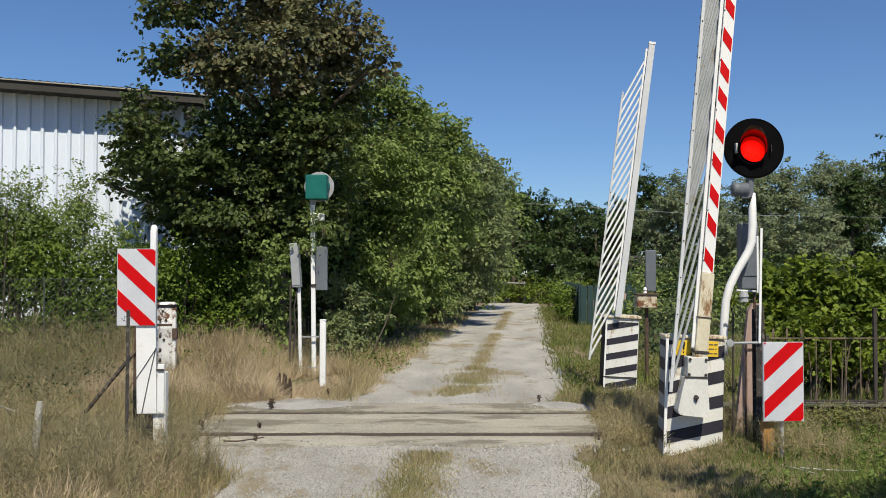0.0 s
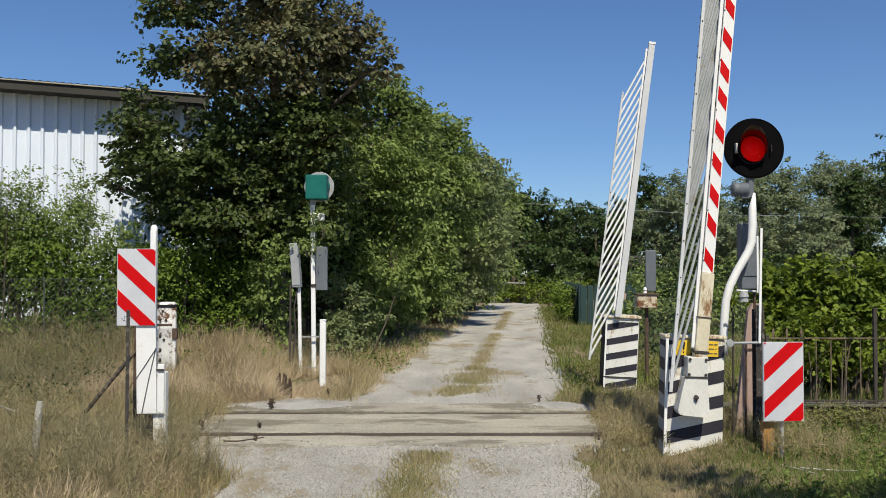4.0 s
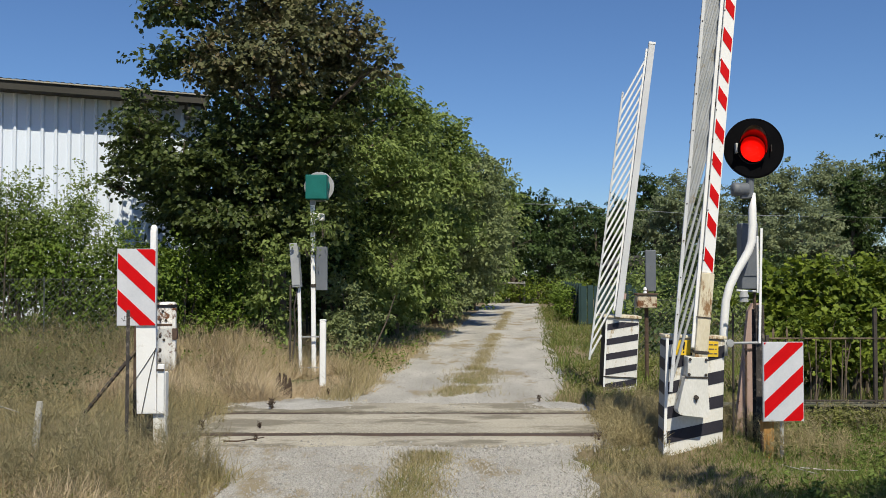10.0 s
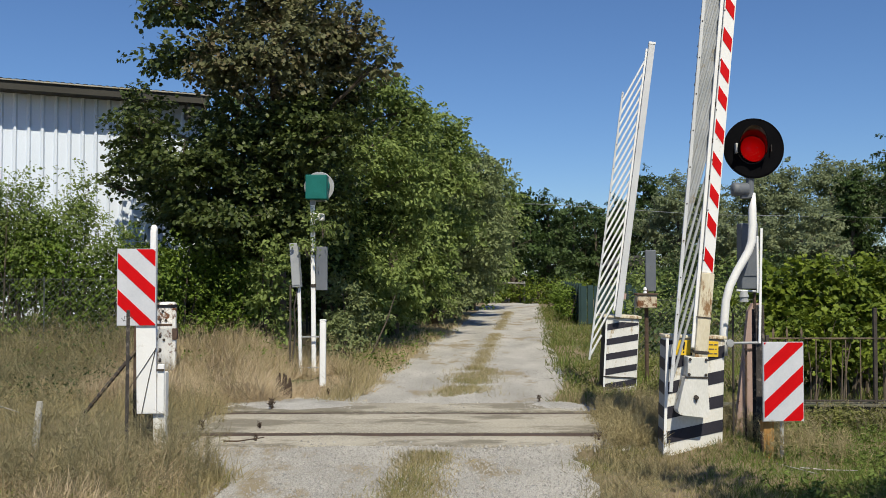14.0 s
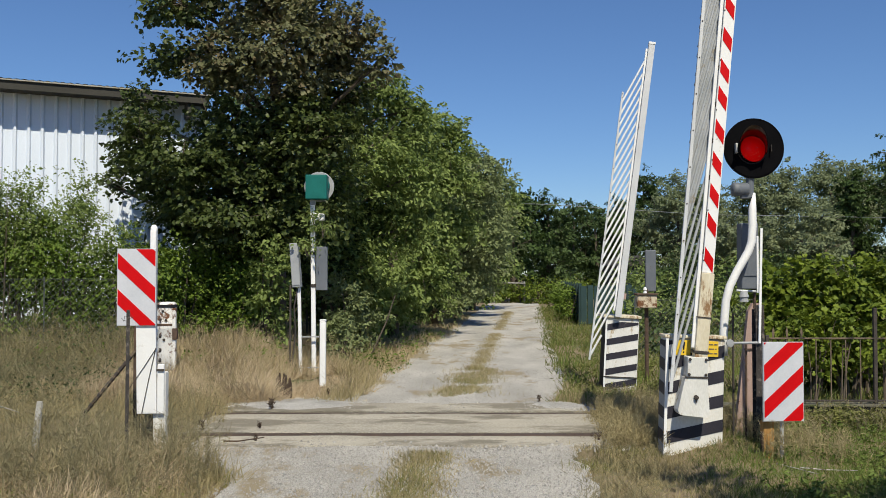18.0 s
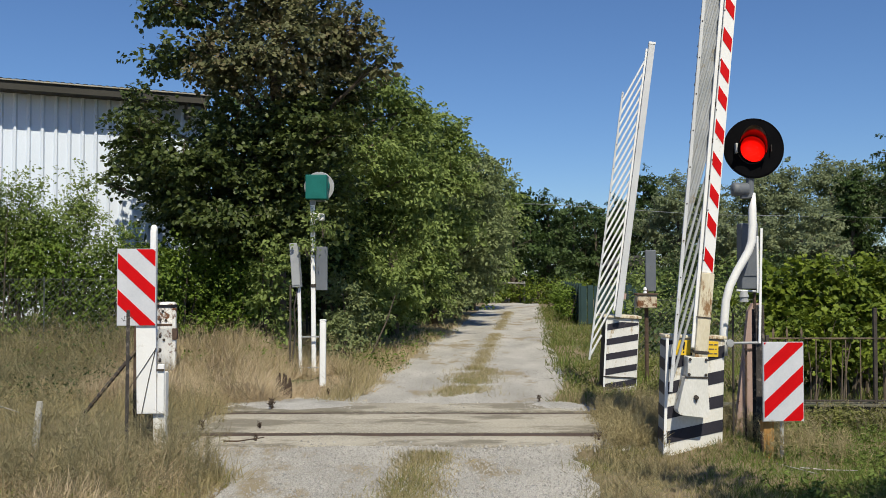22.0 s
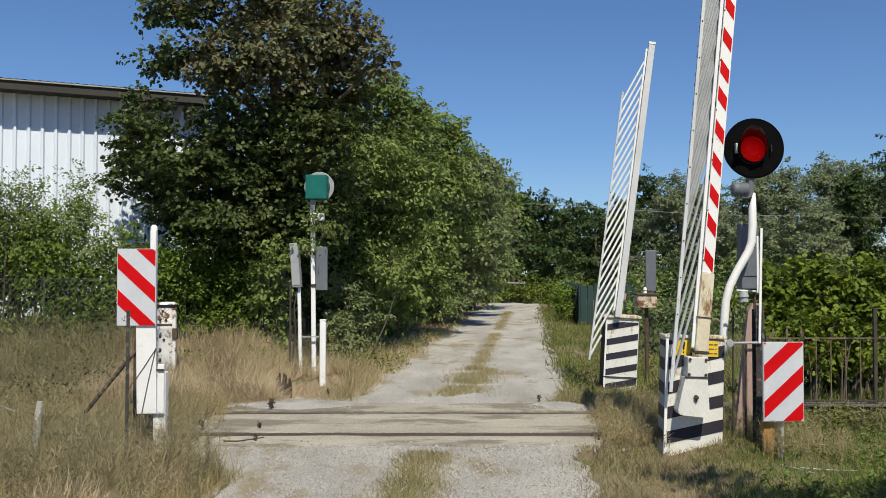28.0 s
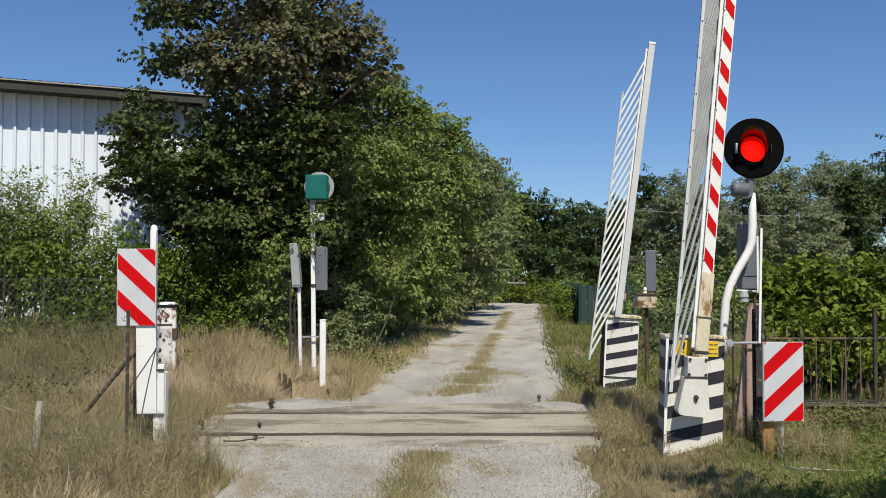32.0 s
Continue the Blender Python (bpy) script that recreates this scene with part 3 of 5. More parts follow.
# ---------------------------------------------------------------- left side of the crossing
def build_rest_post():
    t = thing("barrier_rest_post", pose(-2.6, 8.5, 0), "white painted iron post with a broad plate", "post")
    part("lower_post", box((-0.020, -0.04, -0.1), (0.092, 0.06, 0.73), 0.008), M_CABINET, t, "flaking white lower post")
    part("upper_post", box((-0.068, -0.02, 0.735), (-0.012, 0.045, 2.02), 0.012), M_WHITE, t)
    part("rounded_cap", lathe([(0.032, 0), (0.03, 0.03), (0.018, 0.05), (0, 0.056)], 14, pose(-0.040, 0.012, 2.015)), M_WHITE, t, smooth=True)
    part("broad_plate", box((-0.163, -0.075, 0.362), (0.016, -0.055, 1.165), 0.006, pose(0.012, 0, 0, 0, -1.0)), M_WHITE, t)
    part("plate_step", box((0.026, -0.072, 0.362), (0.086, -0.045, 0.805), 0.005), M_WHITE, t)
    part("hook", box((0.022, -0.088, 0.745), (0.088, -0.0725, 0.765), 0.004), M_DARKIRON, t)
    part("wire", tube([(0.016, -0.08, 0.95), (-0.08, -0.082, 0.80), (-0.155, -0.082, 0.69), (-0.24, -0.09, 0.56)], 0.0035, 5), M_DARKIRON, t)
    part("wire", tube([(0.014, -0.085, 0.95), (-0.05, -0.085, 0.66), (-0.108, -0.085, 0.365)], 0.0035, 5), M_DARKIRON, t)
    for z in (0.93, 1.06, 0.84):
        part("bolt", lathe([(0, 0.02), (0.018, 0.016), (0.02, 0)], 8, pose(0.038, -0.06, z, 0, 90)), M_DARKIRON, t)


def build_barrel():
    t = thing("white_bollard", pose(-4.08, 13.8, 0.10) @ Matrix.Scale(0.92, 4), "rusty white sheet-metal bollard in dry grass", "bollard")
    part("shaft", lathe([(0.0, -0.05), (0.145, -0.05), (0.150, 0.4), (0.150, 0.76), (0.158, 0.78), (0.158, 0.83), (0.15, 0.85), (0.155, 1.16), (0.15, 1.19), (0.12, 1.215), (0.0, 1.22)], 28), M_WHITE_RUST, t, smooth=True)
    part("rim_band", lathe([(0.150, 1.125), (0.161, 1.13), (0.161, 1.172), (0.148, 1.178)], 28), M_BLACK, t)
    part("rim_band", lathe([(0.146, 0.835), (0.164, 0.84), (0.165, 0.868), (0.146, 0.875)], 28), M_RUSTY, t, "rust band")
    part("side_strap", box((0.12, -0.12, 0.05), (0.175, -0.05, 1.12), 0.006), M_WHITE_RUST, t)
    part("hinge", box((0.125, -0.14, 0.62), (0.20, -0.05, 0.80), 0.006), M_RUSTY, t)
    for x, z in ((-0.02, 1.07), (-0.06, 0.94), (0.03, 0.93), (0.0, 0.62)):
        part("bolt", lathe([(0, 0.02), (0.02, 0.015), (0.022, 0)], 8, pose(x, -0.15, z, 90)), M_DARKIRON, t)


def build_left_signal():
    t = thing("road_signal", pose(-2.125, 15.2, 0), "white signal post with a green lamp case seen from behind", "signal", "flashing road signals")
    part("post", box((-0.036, -0.036, -0.1), (0.036, 0.036, 2.8), 0.012, pose(0.03, 0, 0, 0, -0.7)), M_WHITE, t)
    m = pose(0.085, 0.12, 3.07, 90)
    part("round_board", lathe([(0, 0.0), (0.241, 0.0), (0.247, -0.004), (0.247, -0.012), (0, -0.014)], 40, m), M_GREYLIGHT, t, "pale grey rear of the round board")
    part("lamp_case", lathe([(0, 0.15), (0.15, 0.15), (0.175, 0.12), (0.18, -0.0)], 32, m), M_TEAL, t)
    part("lamp_case_box", box((-0.098, -0.19, 2.845), (0.246, 0.10, 3.24), 0.014), M_TEAL, t, "teal enamelled lamp case")
    part("neck", box((-0.045, -0.05, 2.76), (0.045, 0.05, 2.85), 0.01), M_GREYLIGHT, t)
    part("clamp", lathe([(0.036, 0), (0.05, 0), (0.05, 0.05), (0.036, 0.05)], 14, pose(0.01, 0, 1.95)), M_DARKIRON, t)
    part("clamp", lathe([(0.036, 0), (0.05, 0), (0.05, 0.05), (0.036, 0.05)], 14, pose(0.015, 0, 1.42)), M_DARKIRON, t)
    part("junction_box", box((0.04, -0.1, 2.50), (0.19, 0.02, 2.62), 0.01), M_WHITE, t)
    part("grey_panel", box((0.06, -0.05, 1.37), (0.245, 0.02, 2.08), 0.008), M_GREYBOX, t, "grey sheet steel panel")
    t2 = thing("cable_cabinet", pose(-2.33, 15.1, 0), "narrow grey cabinet on a thin white pole", "cabinet")
    part("pole", box((-0.027, -0.027, -0.1), (0.027, 0.027, 1.42), 0.009, pose(0.035, 0, 0, 0, -1.4)), M_WHITE, t2)
    part("case", box((0.0, -0.1, 1.42), (0.137, 0.12, 2.13), 0.008, pose(0.0, 0, 0, 0, -3.96)), M_GREYLIGHT, t2)
    part("door", box((0.006, -0.112, 1.45), (0.131, -0.101, 2.10), 0.004, pose(0.0, 0, 0, 0, -3.96)), M_GREYLIGHT, t2)
    part("old_post", box((-0.155, 0.0, -0.1), (-0.125, 0.03, 1.45), 0.004), M_DARKIRON, t2)
    part("cross_bar", box((0.0, -0.02, 0.61), (0.33, 0.0, 0.63)), M_GALV, t2)
    part("cross_bar", box((0.0, -0.02, 0.115), (0.33, 0.0, 0.135)), M_GALV, t2)
    part("cable", tube([(-0.02, -0.03, 1.4), (-0.07, -0.05, 1.1), (-0.05, -0.03, 0.7), (-0.1, -0.03, 0.2), (-0.08, 0, -0.05)], 0.012, 6), M_DARKIRON, t2)


def build_far_rest():
    t = thing("barrier_rest_post", pose(-1.785, 13.9, 0), "plain white square post at the lane's edge", "post")
    part("shaft", box((-0.045, -0.045, -0.1), (0.045, 0.045, 0.93), 0.012), M_WHITE, t)
    part("cap", box((-0.048, -0.048, 0.932), (0.048, 0.048, 0.955), 0.008), M_WHITE, t)


def build_left_bits():
    t = thing("iron_stake", pose(-2.79, 8.27, 0), "black iron fence stake in dry weeds", "post")
    part("bar", box((-0.014, -0.014, -0.1), (0.016, -0.006, 1.30), 0.002, pose(0, 0, 0, 0, 0.2)), M_BEAM, t)
    part("bar", box((-0.014, -0.006, -0.1), (-0.006, 0.02, 1.29), 0.002, pose(0, 0, 0, 0, 0.2)), M_DARKIRON, t)
    for k, (dx, dz) in enumerate(((-0.05, 0.03), (0.06, 0.02), (-0.03, -0.04), (0.05, -0.03))):
        part("wire_end", tube([(0.0, -0.016, 1.20 + 0.02 * k), (dx * 0.6, -0.03, 1.21 + 0.02 * k), (dx, -0.02, 1.20 + 0.02 * k + dz)], 0.0022, 4), M_DARKIRON, t)
    t = thing("braced_post", pose(-3.19, 9.4, 0), "brown iron post with a rusty slanting brace", "post")
    part("shaft", box((0.06, 0.05, -0.1), (0.115, 0.1, 1.15), 0.006), M_RUSTY, t)
    a, b = Vector((-0.44, 0.05, 0.20)), Vector((0.085, 0.03, 0.84))
    brace = part("brace", tube([a, b], 0.016, 6), M_RUSTTAN, t, "rusty slanting brace with dark bands")
    for k in range(11):
        u = 0.04 + 0.083 * k
        part("band", tube([a.lerp(b, u), a.lerp(b, u + 0.045 + 0.008 * (k % 3))], 0.0205, 6), M_DARKIRON, brace)
    t = thing("wooden_stake", pose(-3.56, 8.2, 0), "short pale weathered stake in dry weeds", "post")
    part("shaft", tube([(-0.02, 0, -0.1), (0.0, 0, 0.2), (0.03, 0.0, 0.50)], [0.034, 0.032, 0.028], 8), M_STAKE, t)
    t = thing("charred_stump", pose(-2.14, 12.5, 0), "charred dark stump beside the lane", "stump")
    bm = bmesh.new()
    for k in range(9):
        a = k * 0.7
        x, y = 0.085 * math.cos(a), 0.06 * math.sin(a)
        tube([(x, y, -0.08), (x * 1.15, y, 0.12), (x * 1.2 + 0.01 * (k % 3), y, 0.20 + 0.035 * (k % 4))], [0.036, 0.03, 0.012], 6, bm)
    part("shaft", bm, M_CHAR, t)


build_rest_post()
build_barrel()
build_left_signal()
build_far_rest()
build_left_bits()


# ---------------------------------------------------------------- barriers
def lattice(t, pivot, tilt, z0, z1, fold_x, fold_z, step, rail_w, low_tail, paint, thick, hinge, folded=None):
    """The folded hanging skirt beside a raised arm; everything in the arm's slanted frame."""
    m = pivot @ Matrix.Rotation(radians(tilt), 4, "Y")
    sk = part("skirt", box((-fold_x - rail_w / 2, -0.012, z0 - low_tail), (-fold_x + rail_w / 2, 0.012, z1 - fold_z), 0.003, m), M_ARMGREY, t, "white folded lattice skirt")
    part("skirt_rail", box((hinge - rail_w / 2, -0.012, z0 + 0.12), (hinge + rail_w / 2, 0.012, z1), 0.003, m), M_WHITE, sk)
    zh = z0 + 0.3
    while zh < z1:
        part("hinge", box((hinge + rail_w / 2 + 0.001, -0.026, zh), (hinge + rail_w / 2 + 0.013, 0.010, zh + 0.045), 0.002, m), M_DARKIRON, sk)
        part("rivet", lathe([(0, 0.006), (0.006, 0.004), (0.007, 0)], 6, m @ pose(-fold_x, -0.012, min(zh + 0.1, z1 - fold_z - 0.03), 90)), M_DARKIRON, sk)
        zh += 0.33
    z = z0 - low_tail + 0.04
    while z + fold_z < z1:
        a, b = m @ Vector((-fold_x, 0.024, z)), m @ Vector((hinge, 0.024, z + fold_z))
        lo = z0 + 0.12
        if z + fold_z > lo:
            part("skirt_bar", tube([a, b], thick, 6), paint, sk)
        else:
            part("skirt_bar", tube([a, a.lerp(b, 0.5)], thick, 6), paint, sk)
        if folded is not None and z > folded:       # the second leaf, folded behind the first
            for k in (0.36, 0.70):
                up = step * k
                if z + fold_z + up < z1:
                    part("skirt_bar", tube([m @ Vector((-fold_x, 0.046, z + up)), m @ Vector((hinge, 0.046, z + fold_z + up))], thick * 1.05, 6), paint, sk)
        z += step
    return sk


def build_near_barrier():
    t = thing("barrier", pose(2.247, 8.43, 0, 0, 1.8, 0.5), "raised barrier with red and white arm on a striped machine", "barrier", "raised crossing barriers")
    w, d, h = 0.532, 0.21, 1.035
    body = part("cabinet", box((-w / 2, 0.0, -0.12), (w / 2, d, h), 0.012), M_CABINET, t, "white steel machine cabinet with slanted dark stripes")
    part("lid", box((-w / 2 - 0.015, -0.02, h + 0.002), (w / 2 + 0.015, d + 0.02, h + 0.03), 0.008), M_CREAM, t, "rust-stained white lid")
    for poly in bands(rect(-w / 2 + 0.004, w / 2 - 0.004, 0.08, h - 0.02), 14, 0.215, 0.105, 0.143):
        part("dark_stripe", prism(poly, -0.004, -0.0005), M_NAVY, body)
    # grey panel on the left face: shade of the sunless side, put into colour
    part("shaded_side_panel", box((-w / 2 - 0.004, 0.012, -0.1), (-w / 2 - 0.0005, d - 0.012, h - 0.02)), M_GREYLIGHT, body, "side panel greyed for its shade")
    for poly in bands(rect(-d / 2 + 0.01, d / 2 - 0.01, 0.04, h - 0.02), -6, 0.215, 0.105, 0.10):
        part("dark_stripe", prism(poly, -0.008, -0.0045, pose(-w / 2, d / 2, 0, 0, 0, -90)), M_NAVY, body)
    part("corner_strip", box((-w / 2 - 0.003, -0.012, 0.0), (-w / 2 + 0.022, -0.0045, h)), M_WHITE, body)
    # cover of the drive, and the arm that rises from it
    cover = part("drive_cover", prism([(-0.188, 0.415), (-0.180, 0.385), (-0.160, 0.370), (0.060, 0.352), (0.085, 0.360), (0.092, 0.390), (0.067, 0.703), (-0.131, 0.703)], -0.17, -0.02), M_CABINET, t, "chipped white drive cover")
    part("cover_plate", box((-0.112, -0.168, 0.708), (0.069, -0.02, 0.885), 0.008), M_CABINET, cover, "chipped white upper plate")
    part("cover_strap", box((-0.132, -0.176, 0.697), (0.072, -0.160, 0.711)), M_DARKIRON, cover)
    part("latch", lathe([(0, 0.03), (0.02, 0.025), (0.022, 0)], 10, pose(-0.033, -0.17, 0.53, 90)), M_DARKIRON, cover)
    part("hasp", box((-0.039, -0.185, 0.485), (-0.027, -0.1705, 0.53), 0.003), M_DARKIRON, cover)
    for x, z in ((-0.093, 0.862), (0.050, 0.862), (-0.098, 0.73), (0.050, 0.73)):
        part("bolt", lathe([(0, 0.016), (0.012, 0.012), (0.014, 0)], 8, pose(x, -0.17, z, 90)), M_DARKIRON, cover)
    piv = pose(0.004, -0.12, 0.84)
    m = piv @ Matrix.Rotation(radians(3.5), 4, "Y")
    part("arm_root", box((-0.058, -0.045, -0.05), (0.058, 0.045, 0.79), 0.006, m), M_CREAM, t, "rust-stained cream root of the arm")
    part("root_clamp", box((-0.064, -0.052, 0.39), (0.064, 0.052, 0.402), 0.003, m), M_DARKIRON, t)
    part("root_clamp", box((-0.068, -0.052, 0.075), (0.066, 0.052, 0.10), 0.003, m), M_DARKIRON, t)
    arm = part("arm", box((-0.051, -0.03, 0.792), (0.051, 0.03, 4.75), 0.004, m), M_WHITE, t, "white barrier arm with slanted red stripes")
    for zc in (0.905, 1.215, 1.478, 1.762, 2.052, 2.352, 2.598, 2.885, 3.178, 3.46, 3.74, 4.02, 4.30, 4.56):      # hand-cut stripes, unevenly set
        part("red_stripe", prism([(-0.043, zc - 0.004), (0.040, zc - 0.110), (0.040, zc + 0.012), (-0.043, zc + 0.118)], -0.0335, -0.0305, m), M_RED, arm)
    z = 0.9
    while z < 4.7:
        part("rivet", lathe([(0, 0.006), (0.006, 0.004), (0.007, 0)], 6, m @ pose(-0.046, -0.03, z, 90)), M_DARKIRON, arm)
        z += 0.45
    lattice(t, piv, 3.5, 0.0, 4.7, 0.233, 0.86, 0.262, 0.030, 0.29, M_SKIRT, 0.0125, -0.072, 0.92)
    # warning plates
    for x0, x1, z0, z1, rows_ in ((-0.188, -0.048, 0.885, 1.022, 0), (0.108, 0.204, 0.878, 1.018, 3)):
        p = part("warning_plate", box((x0, -0.012, z0), (x1, -0.0055, z1), 0.002), M_YELLOW, t, "yellow warning plate")
        for k in range(rows_):
            a, z = 0.050 + 0.012 * (k % 2), z1 - 0.030 - 0.040 * k
            part("text_bar", box((x0 + 0.010, -0.0145, z - 0.0055), (x0 + a - 0.006, -0.0123, z + 0.0055)), M_RUSTTAN, p)
            part("text_bar", box((x0 + a + 0.004, -0.0145, z - 0.0055), (x1 - 0.010 - 0.008 * (k % 2), -0.0123, z + 0.0055)), M_RUSTTAN, p)
        if not rows_:
            part("exclamation_mark", prism([(x0 + 0.072, 0.935), (x0 + 0.084, 0.935), (x0 + 0.090, 1.005), (x0 + 0.066, 1.005)], -0.0145, -0.0123), M_BLACK, p)
            part("exclamation_dot", box((x0 + 0.072, -0.0145, 0.905), (x0 + 0.084, -0.0123, 0.920)), M_BLACK, p)


def build_far_barrier():
    t = thing("barrier", pose(2.425, 12.85, 0, 0, 2.7, -3), "raised white barrier with lattice skirt on a striped machine", "barrier", "raised crossing barriers")
    w, d, h = 0.455, 0.45, 1.02
    body = part("cabinet", box((-w / 2, 0.0, -0.12), (w / 2, d, h), 0.012), M_CABINET, t, "white steel machine cabinet with slanted dark stripes")
    part("lid", box((-w / 2 - 0.06, -0.03, h + 0.002), (w / 2 + 0.025, d + 0.02, h + 0.04), 0.008), M_CREAM, t, "rusting white lid")
    for poly in bands(rect(-w / 2 + 0.02, w / 2 - 0.01, 0.0, h - 0.05), 12.5, 0.200, 0.085, 0.068):
        part("dark_stripe", prism(poly, -0.004, -0.0005), M_NAVY, body)
    # the unlit left face is darkened by a black panel
    part("shaded_side_panel", box((-w / 2 - 0.006, 0.015, -0.1), (-w / 2 - 0.001, d - 0.015, h - 0.02)), M_BLACK, body, "side panel blackened for its shade")
    part("corner_strip", box((-w / 2 - 0.003, -0.012, 0.0), (-w / 2 + 0.02, -0.0045, h)), M_WHITE, body)
    part("seam", box((-w / 2 - 0.004, -0.014, 0.205), (w / 2 + 0.004, -0.0045, 0.220)), M_DARKIRON, body)
    part("plinth", box((-w / 2 - 0.012, -0.02, -0.1), (w / 2 + 0.012, d + 0.01, -0.01), 0.008), M_CONCRETE, body, "weathered concrete plinth")
    piv = pose(-0.086, -0.08, 0.95)
    m = piv @ Matrix.Rotation(radians(4.66), 4, "Y")
    part("arm", box((-0.043, -0.035, 0.09), (0.043, 0.035, 3.86), 0.004, m), M_ARMGREY, t, "plain chalky white barrier arm")
    part("arm_tip", box((-0.046, -0.04, 3.862), (0.046, 0.04, 3.895), 0.004, m), M_WHITE, t)
    part("red_tag", box((0.045, -0.02, 0.34), (0.075, 0.0, 0.42), 0.004, m), M_OXIDE, t)
    lattice(t, piv, 4.66, 0.05, 3.80, 0.312, 0.63, 0.167, 0.026, 0.59, M_WHITE, 0.0145, -0.062)


build_near_barrier()
build_far_barrier()


# ---------------------------------------------------------------- flashing signal
DRUMS = []


def build_right_signal():
    t = thing("road_signal", pose(2.934, 8.80, -0.1072) @ Matrix.Scale(1.067, 4), "flashing red signal with black round board on a bent white pipe", "signal", "flashing road signals")
    pipe = [(-0.276, 0, 0.90), (-0.275, 0, 1.05), (-0.268, 0, 1.185), (-0.250, 0, 1.38), (-0.214, 0, 1.512), (-0.146, 0, 1.650), (-0.090, 0, 1.742), (-0.046, 0, 1.820),
            (-0.018, 0, 1.905), (-0.009, 0, 2.045), (-0.008, 0, 2.195), (0.010, 0, 2.338)]
    part("bent_post", tube(pipe, [0.036] * (len(pipe) - 2) + [0.034, 0.010], 16), M_WHITE, t, smooth=True)
    part("post_foot", box((-0.36, -0.02, 0.86), (-0.29, 0.06, 0.98), 0.01), M_GREYBOX, t)
    part("neck", tube([(-0.015, 0.05, 2.30), (-0.008, 0.05, 2.52)], 0.035, 12), M_GREYBOX, t)
    part("bell", lathe([(0, 0), (0.050, 0.0), (0.058, 0.012), (0.058, 0.08), (0.062, 0.085), (0.062, 0.128), (0.050, 0.145), (0, 0.148)], 24, pose(-0.030, 0.04, 2.372, 0, -90)), M_GREYBOX, t, "blue-grey bell case", smooth=True)
    part("bell_bracket", box((-0.10, 0.02, 2.29), (0.02, 0.07, 2.33), 0.008), M_GREYBOX, t)
    m = pose(0.012, 0.0, 2.735, 90)
    part("round_board", lathe([(0.168, -0.022), (0.120, -0.022), (0.120, 0.0), (0.250, 0.0), (0.262, -0.004), (0.266, -0.012), (0.262, -0.020), (0.168, -0.022)], 56, m), M_DISC, t, "matt black round board")
    part("board_rim", lathe([(0.256, 0.002), (0.267, -0.002), (0.269, -0.012), (0.262, -0.023)], 56, m), M_DISC, t)
    part("lamp_case", lathe([(0.185, -0.022), (0.185, -0.28), (0.16, -0.33), (0, -0.335)], 28, m), M_TEAL, t)
    c = Vector((-0.006, 0.0, 2.722))
    # made-up four-sided drum that turns behind the lens for the flashing: lit, waning, dark and waxing sides
    bm = box((-0.122, -0.122, -0.125), (0.122, 0.122, 0.125))
    bm.faces.ensure_lookup_table()
    for f in bm.faces:
        q = f.calc_center_median()
        f.material_index = 0 if q.y < -0.1 else 1 if q.x < -0.1 else 3 if q.x > 0.1 else 2
    drum = part("flash_drum", bm, [M_LAMP_ON, M_LAMP_WANE, M_LAMP_OFF, M_LAMP_WAX], t, "made-up four-sided drum for the red lamp's flashing")
    seat = c + Vector((0, 0.135, 0))
    drum.matrix_basis = Matrix.Translation(seat)
    DRUMS.append((drum, seat))
    lens = part("lens", lathe([(0.120, 0.004), (0.115, 0.022), (0.094, 0.042), (0.055, 0.055), (0, 0.060)], 32, Matrix.Translation(c) @ pose(0, 0, 0, 90)), M_LENS, t, "red glass lens", smooth=True)
    part("lens_ring", lathe([(0.130, 0.0), (0.130, 0.004), (0.121, 0.005), (0.119, 0.0)], 32, Matrix.Translation(c) @ pose(0, 0, 0, 90)), M_BLACK, t)
    # visor: upper half tube, open below
    bm = bmesh.new()
    rows_ = []
    for y, drop in ((0.0, 0.0), (-0.11, -0.024), (-0.24, -0.058)):
        row = []
        for ri in (0.130, 0.124):
            for k in range(21):
                a = radians(-15 + 210 * k / 20)
                cut = 1.0 if y > -0.15 else max(0.35, min(1.0, 0.45 + 0.75 * max(0, math.sin(a))))
                row.append(bm.verts.new(c + Vector((ri * math.cos(a) + 0.24 * y * cut, y * cut, ri * math.sin(a) - drop * max(0.0, math.sin(a))))))
        rows_.append(row)
    for a, b in zip(rows_, rows_[1:]):
        for o in (0, 21):
            for k in range(20):
                bm.faces.new((a[o + k], a[o + k + 1], b[o + k + 1], b[o + k])).material_index = 1 if o else 0
    for k in range(20):
        bm.faces.new((rows_[-1][k], rows_[-1][k + 1], rows_[-1][21 + k + 1], rows_[-1][21 + k]))
    part("visor", bm, [M_DISC, M_VISOR], t, "black lamp visor", smooth=True)
    part("latch", box((-0.166, -0.05, 2.685), (-0.146, -0.012, 2.775), 0.004), M_GALV, t, "bright metal latch")
    part("latch", box((0.150, -0.04, 2.70), (0.158, -0.012, 2.76), 0.003), M_DARKIRON, t)


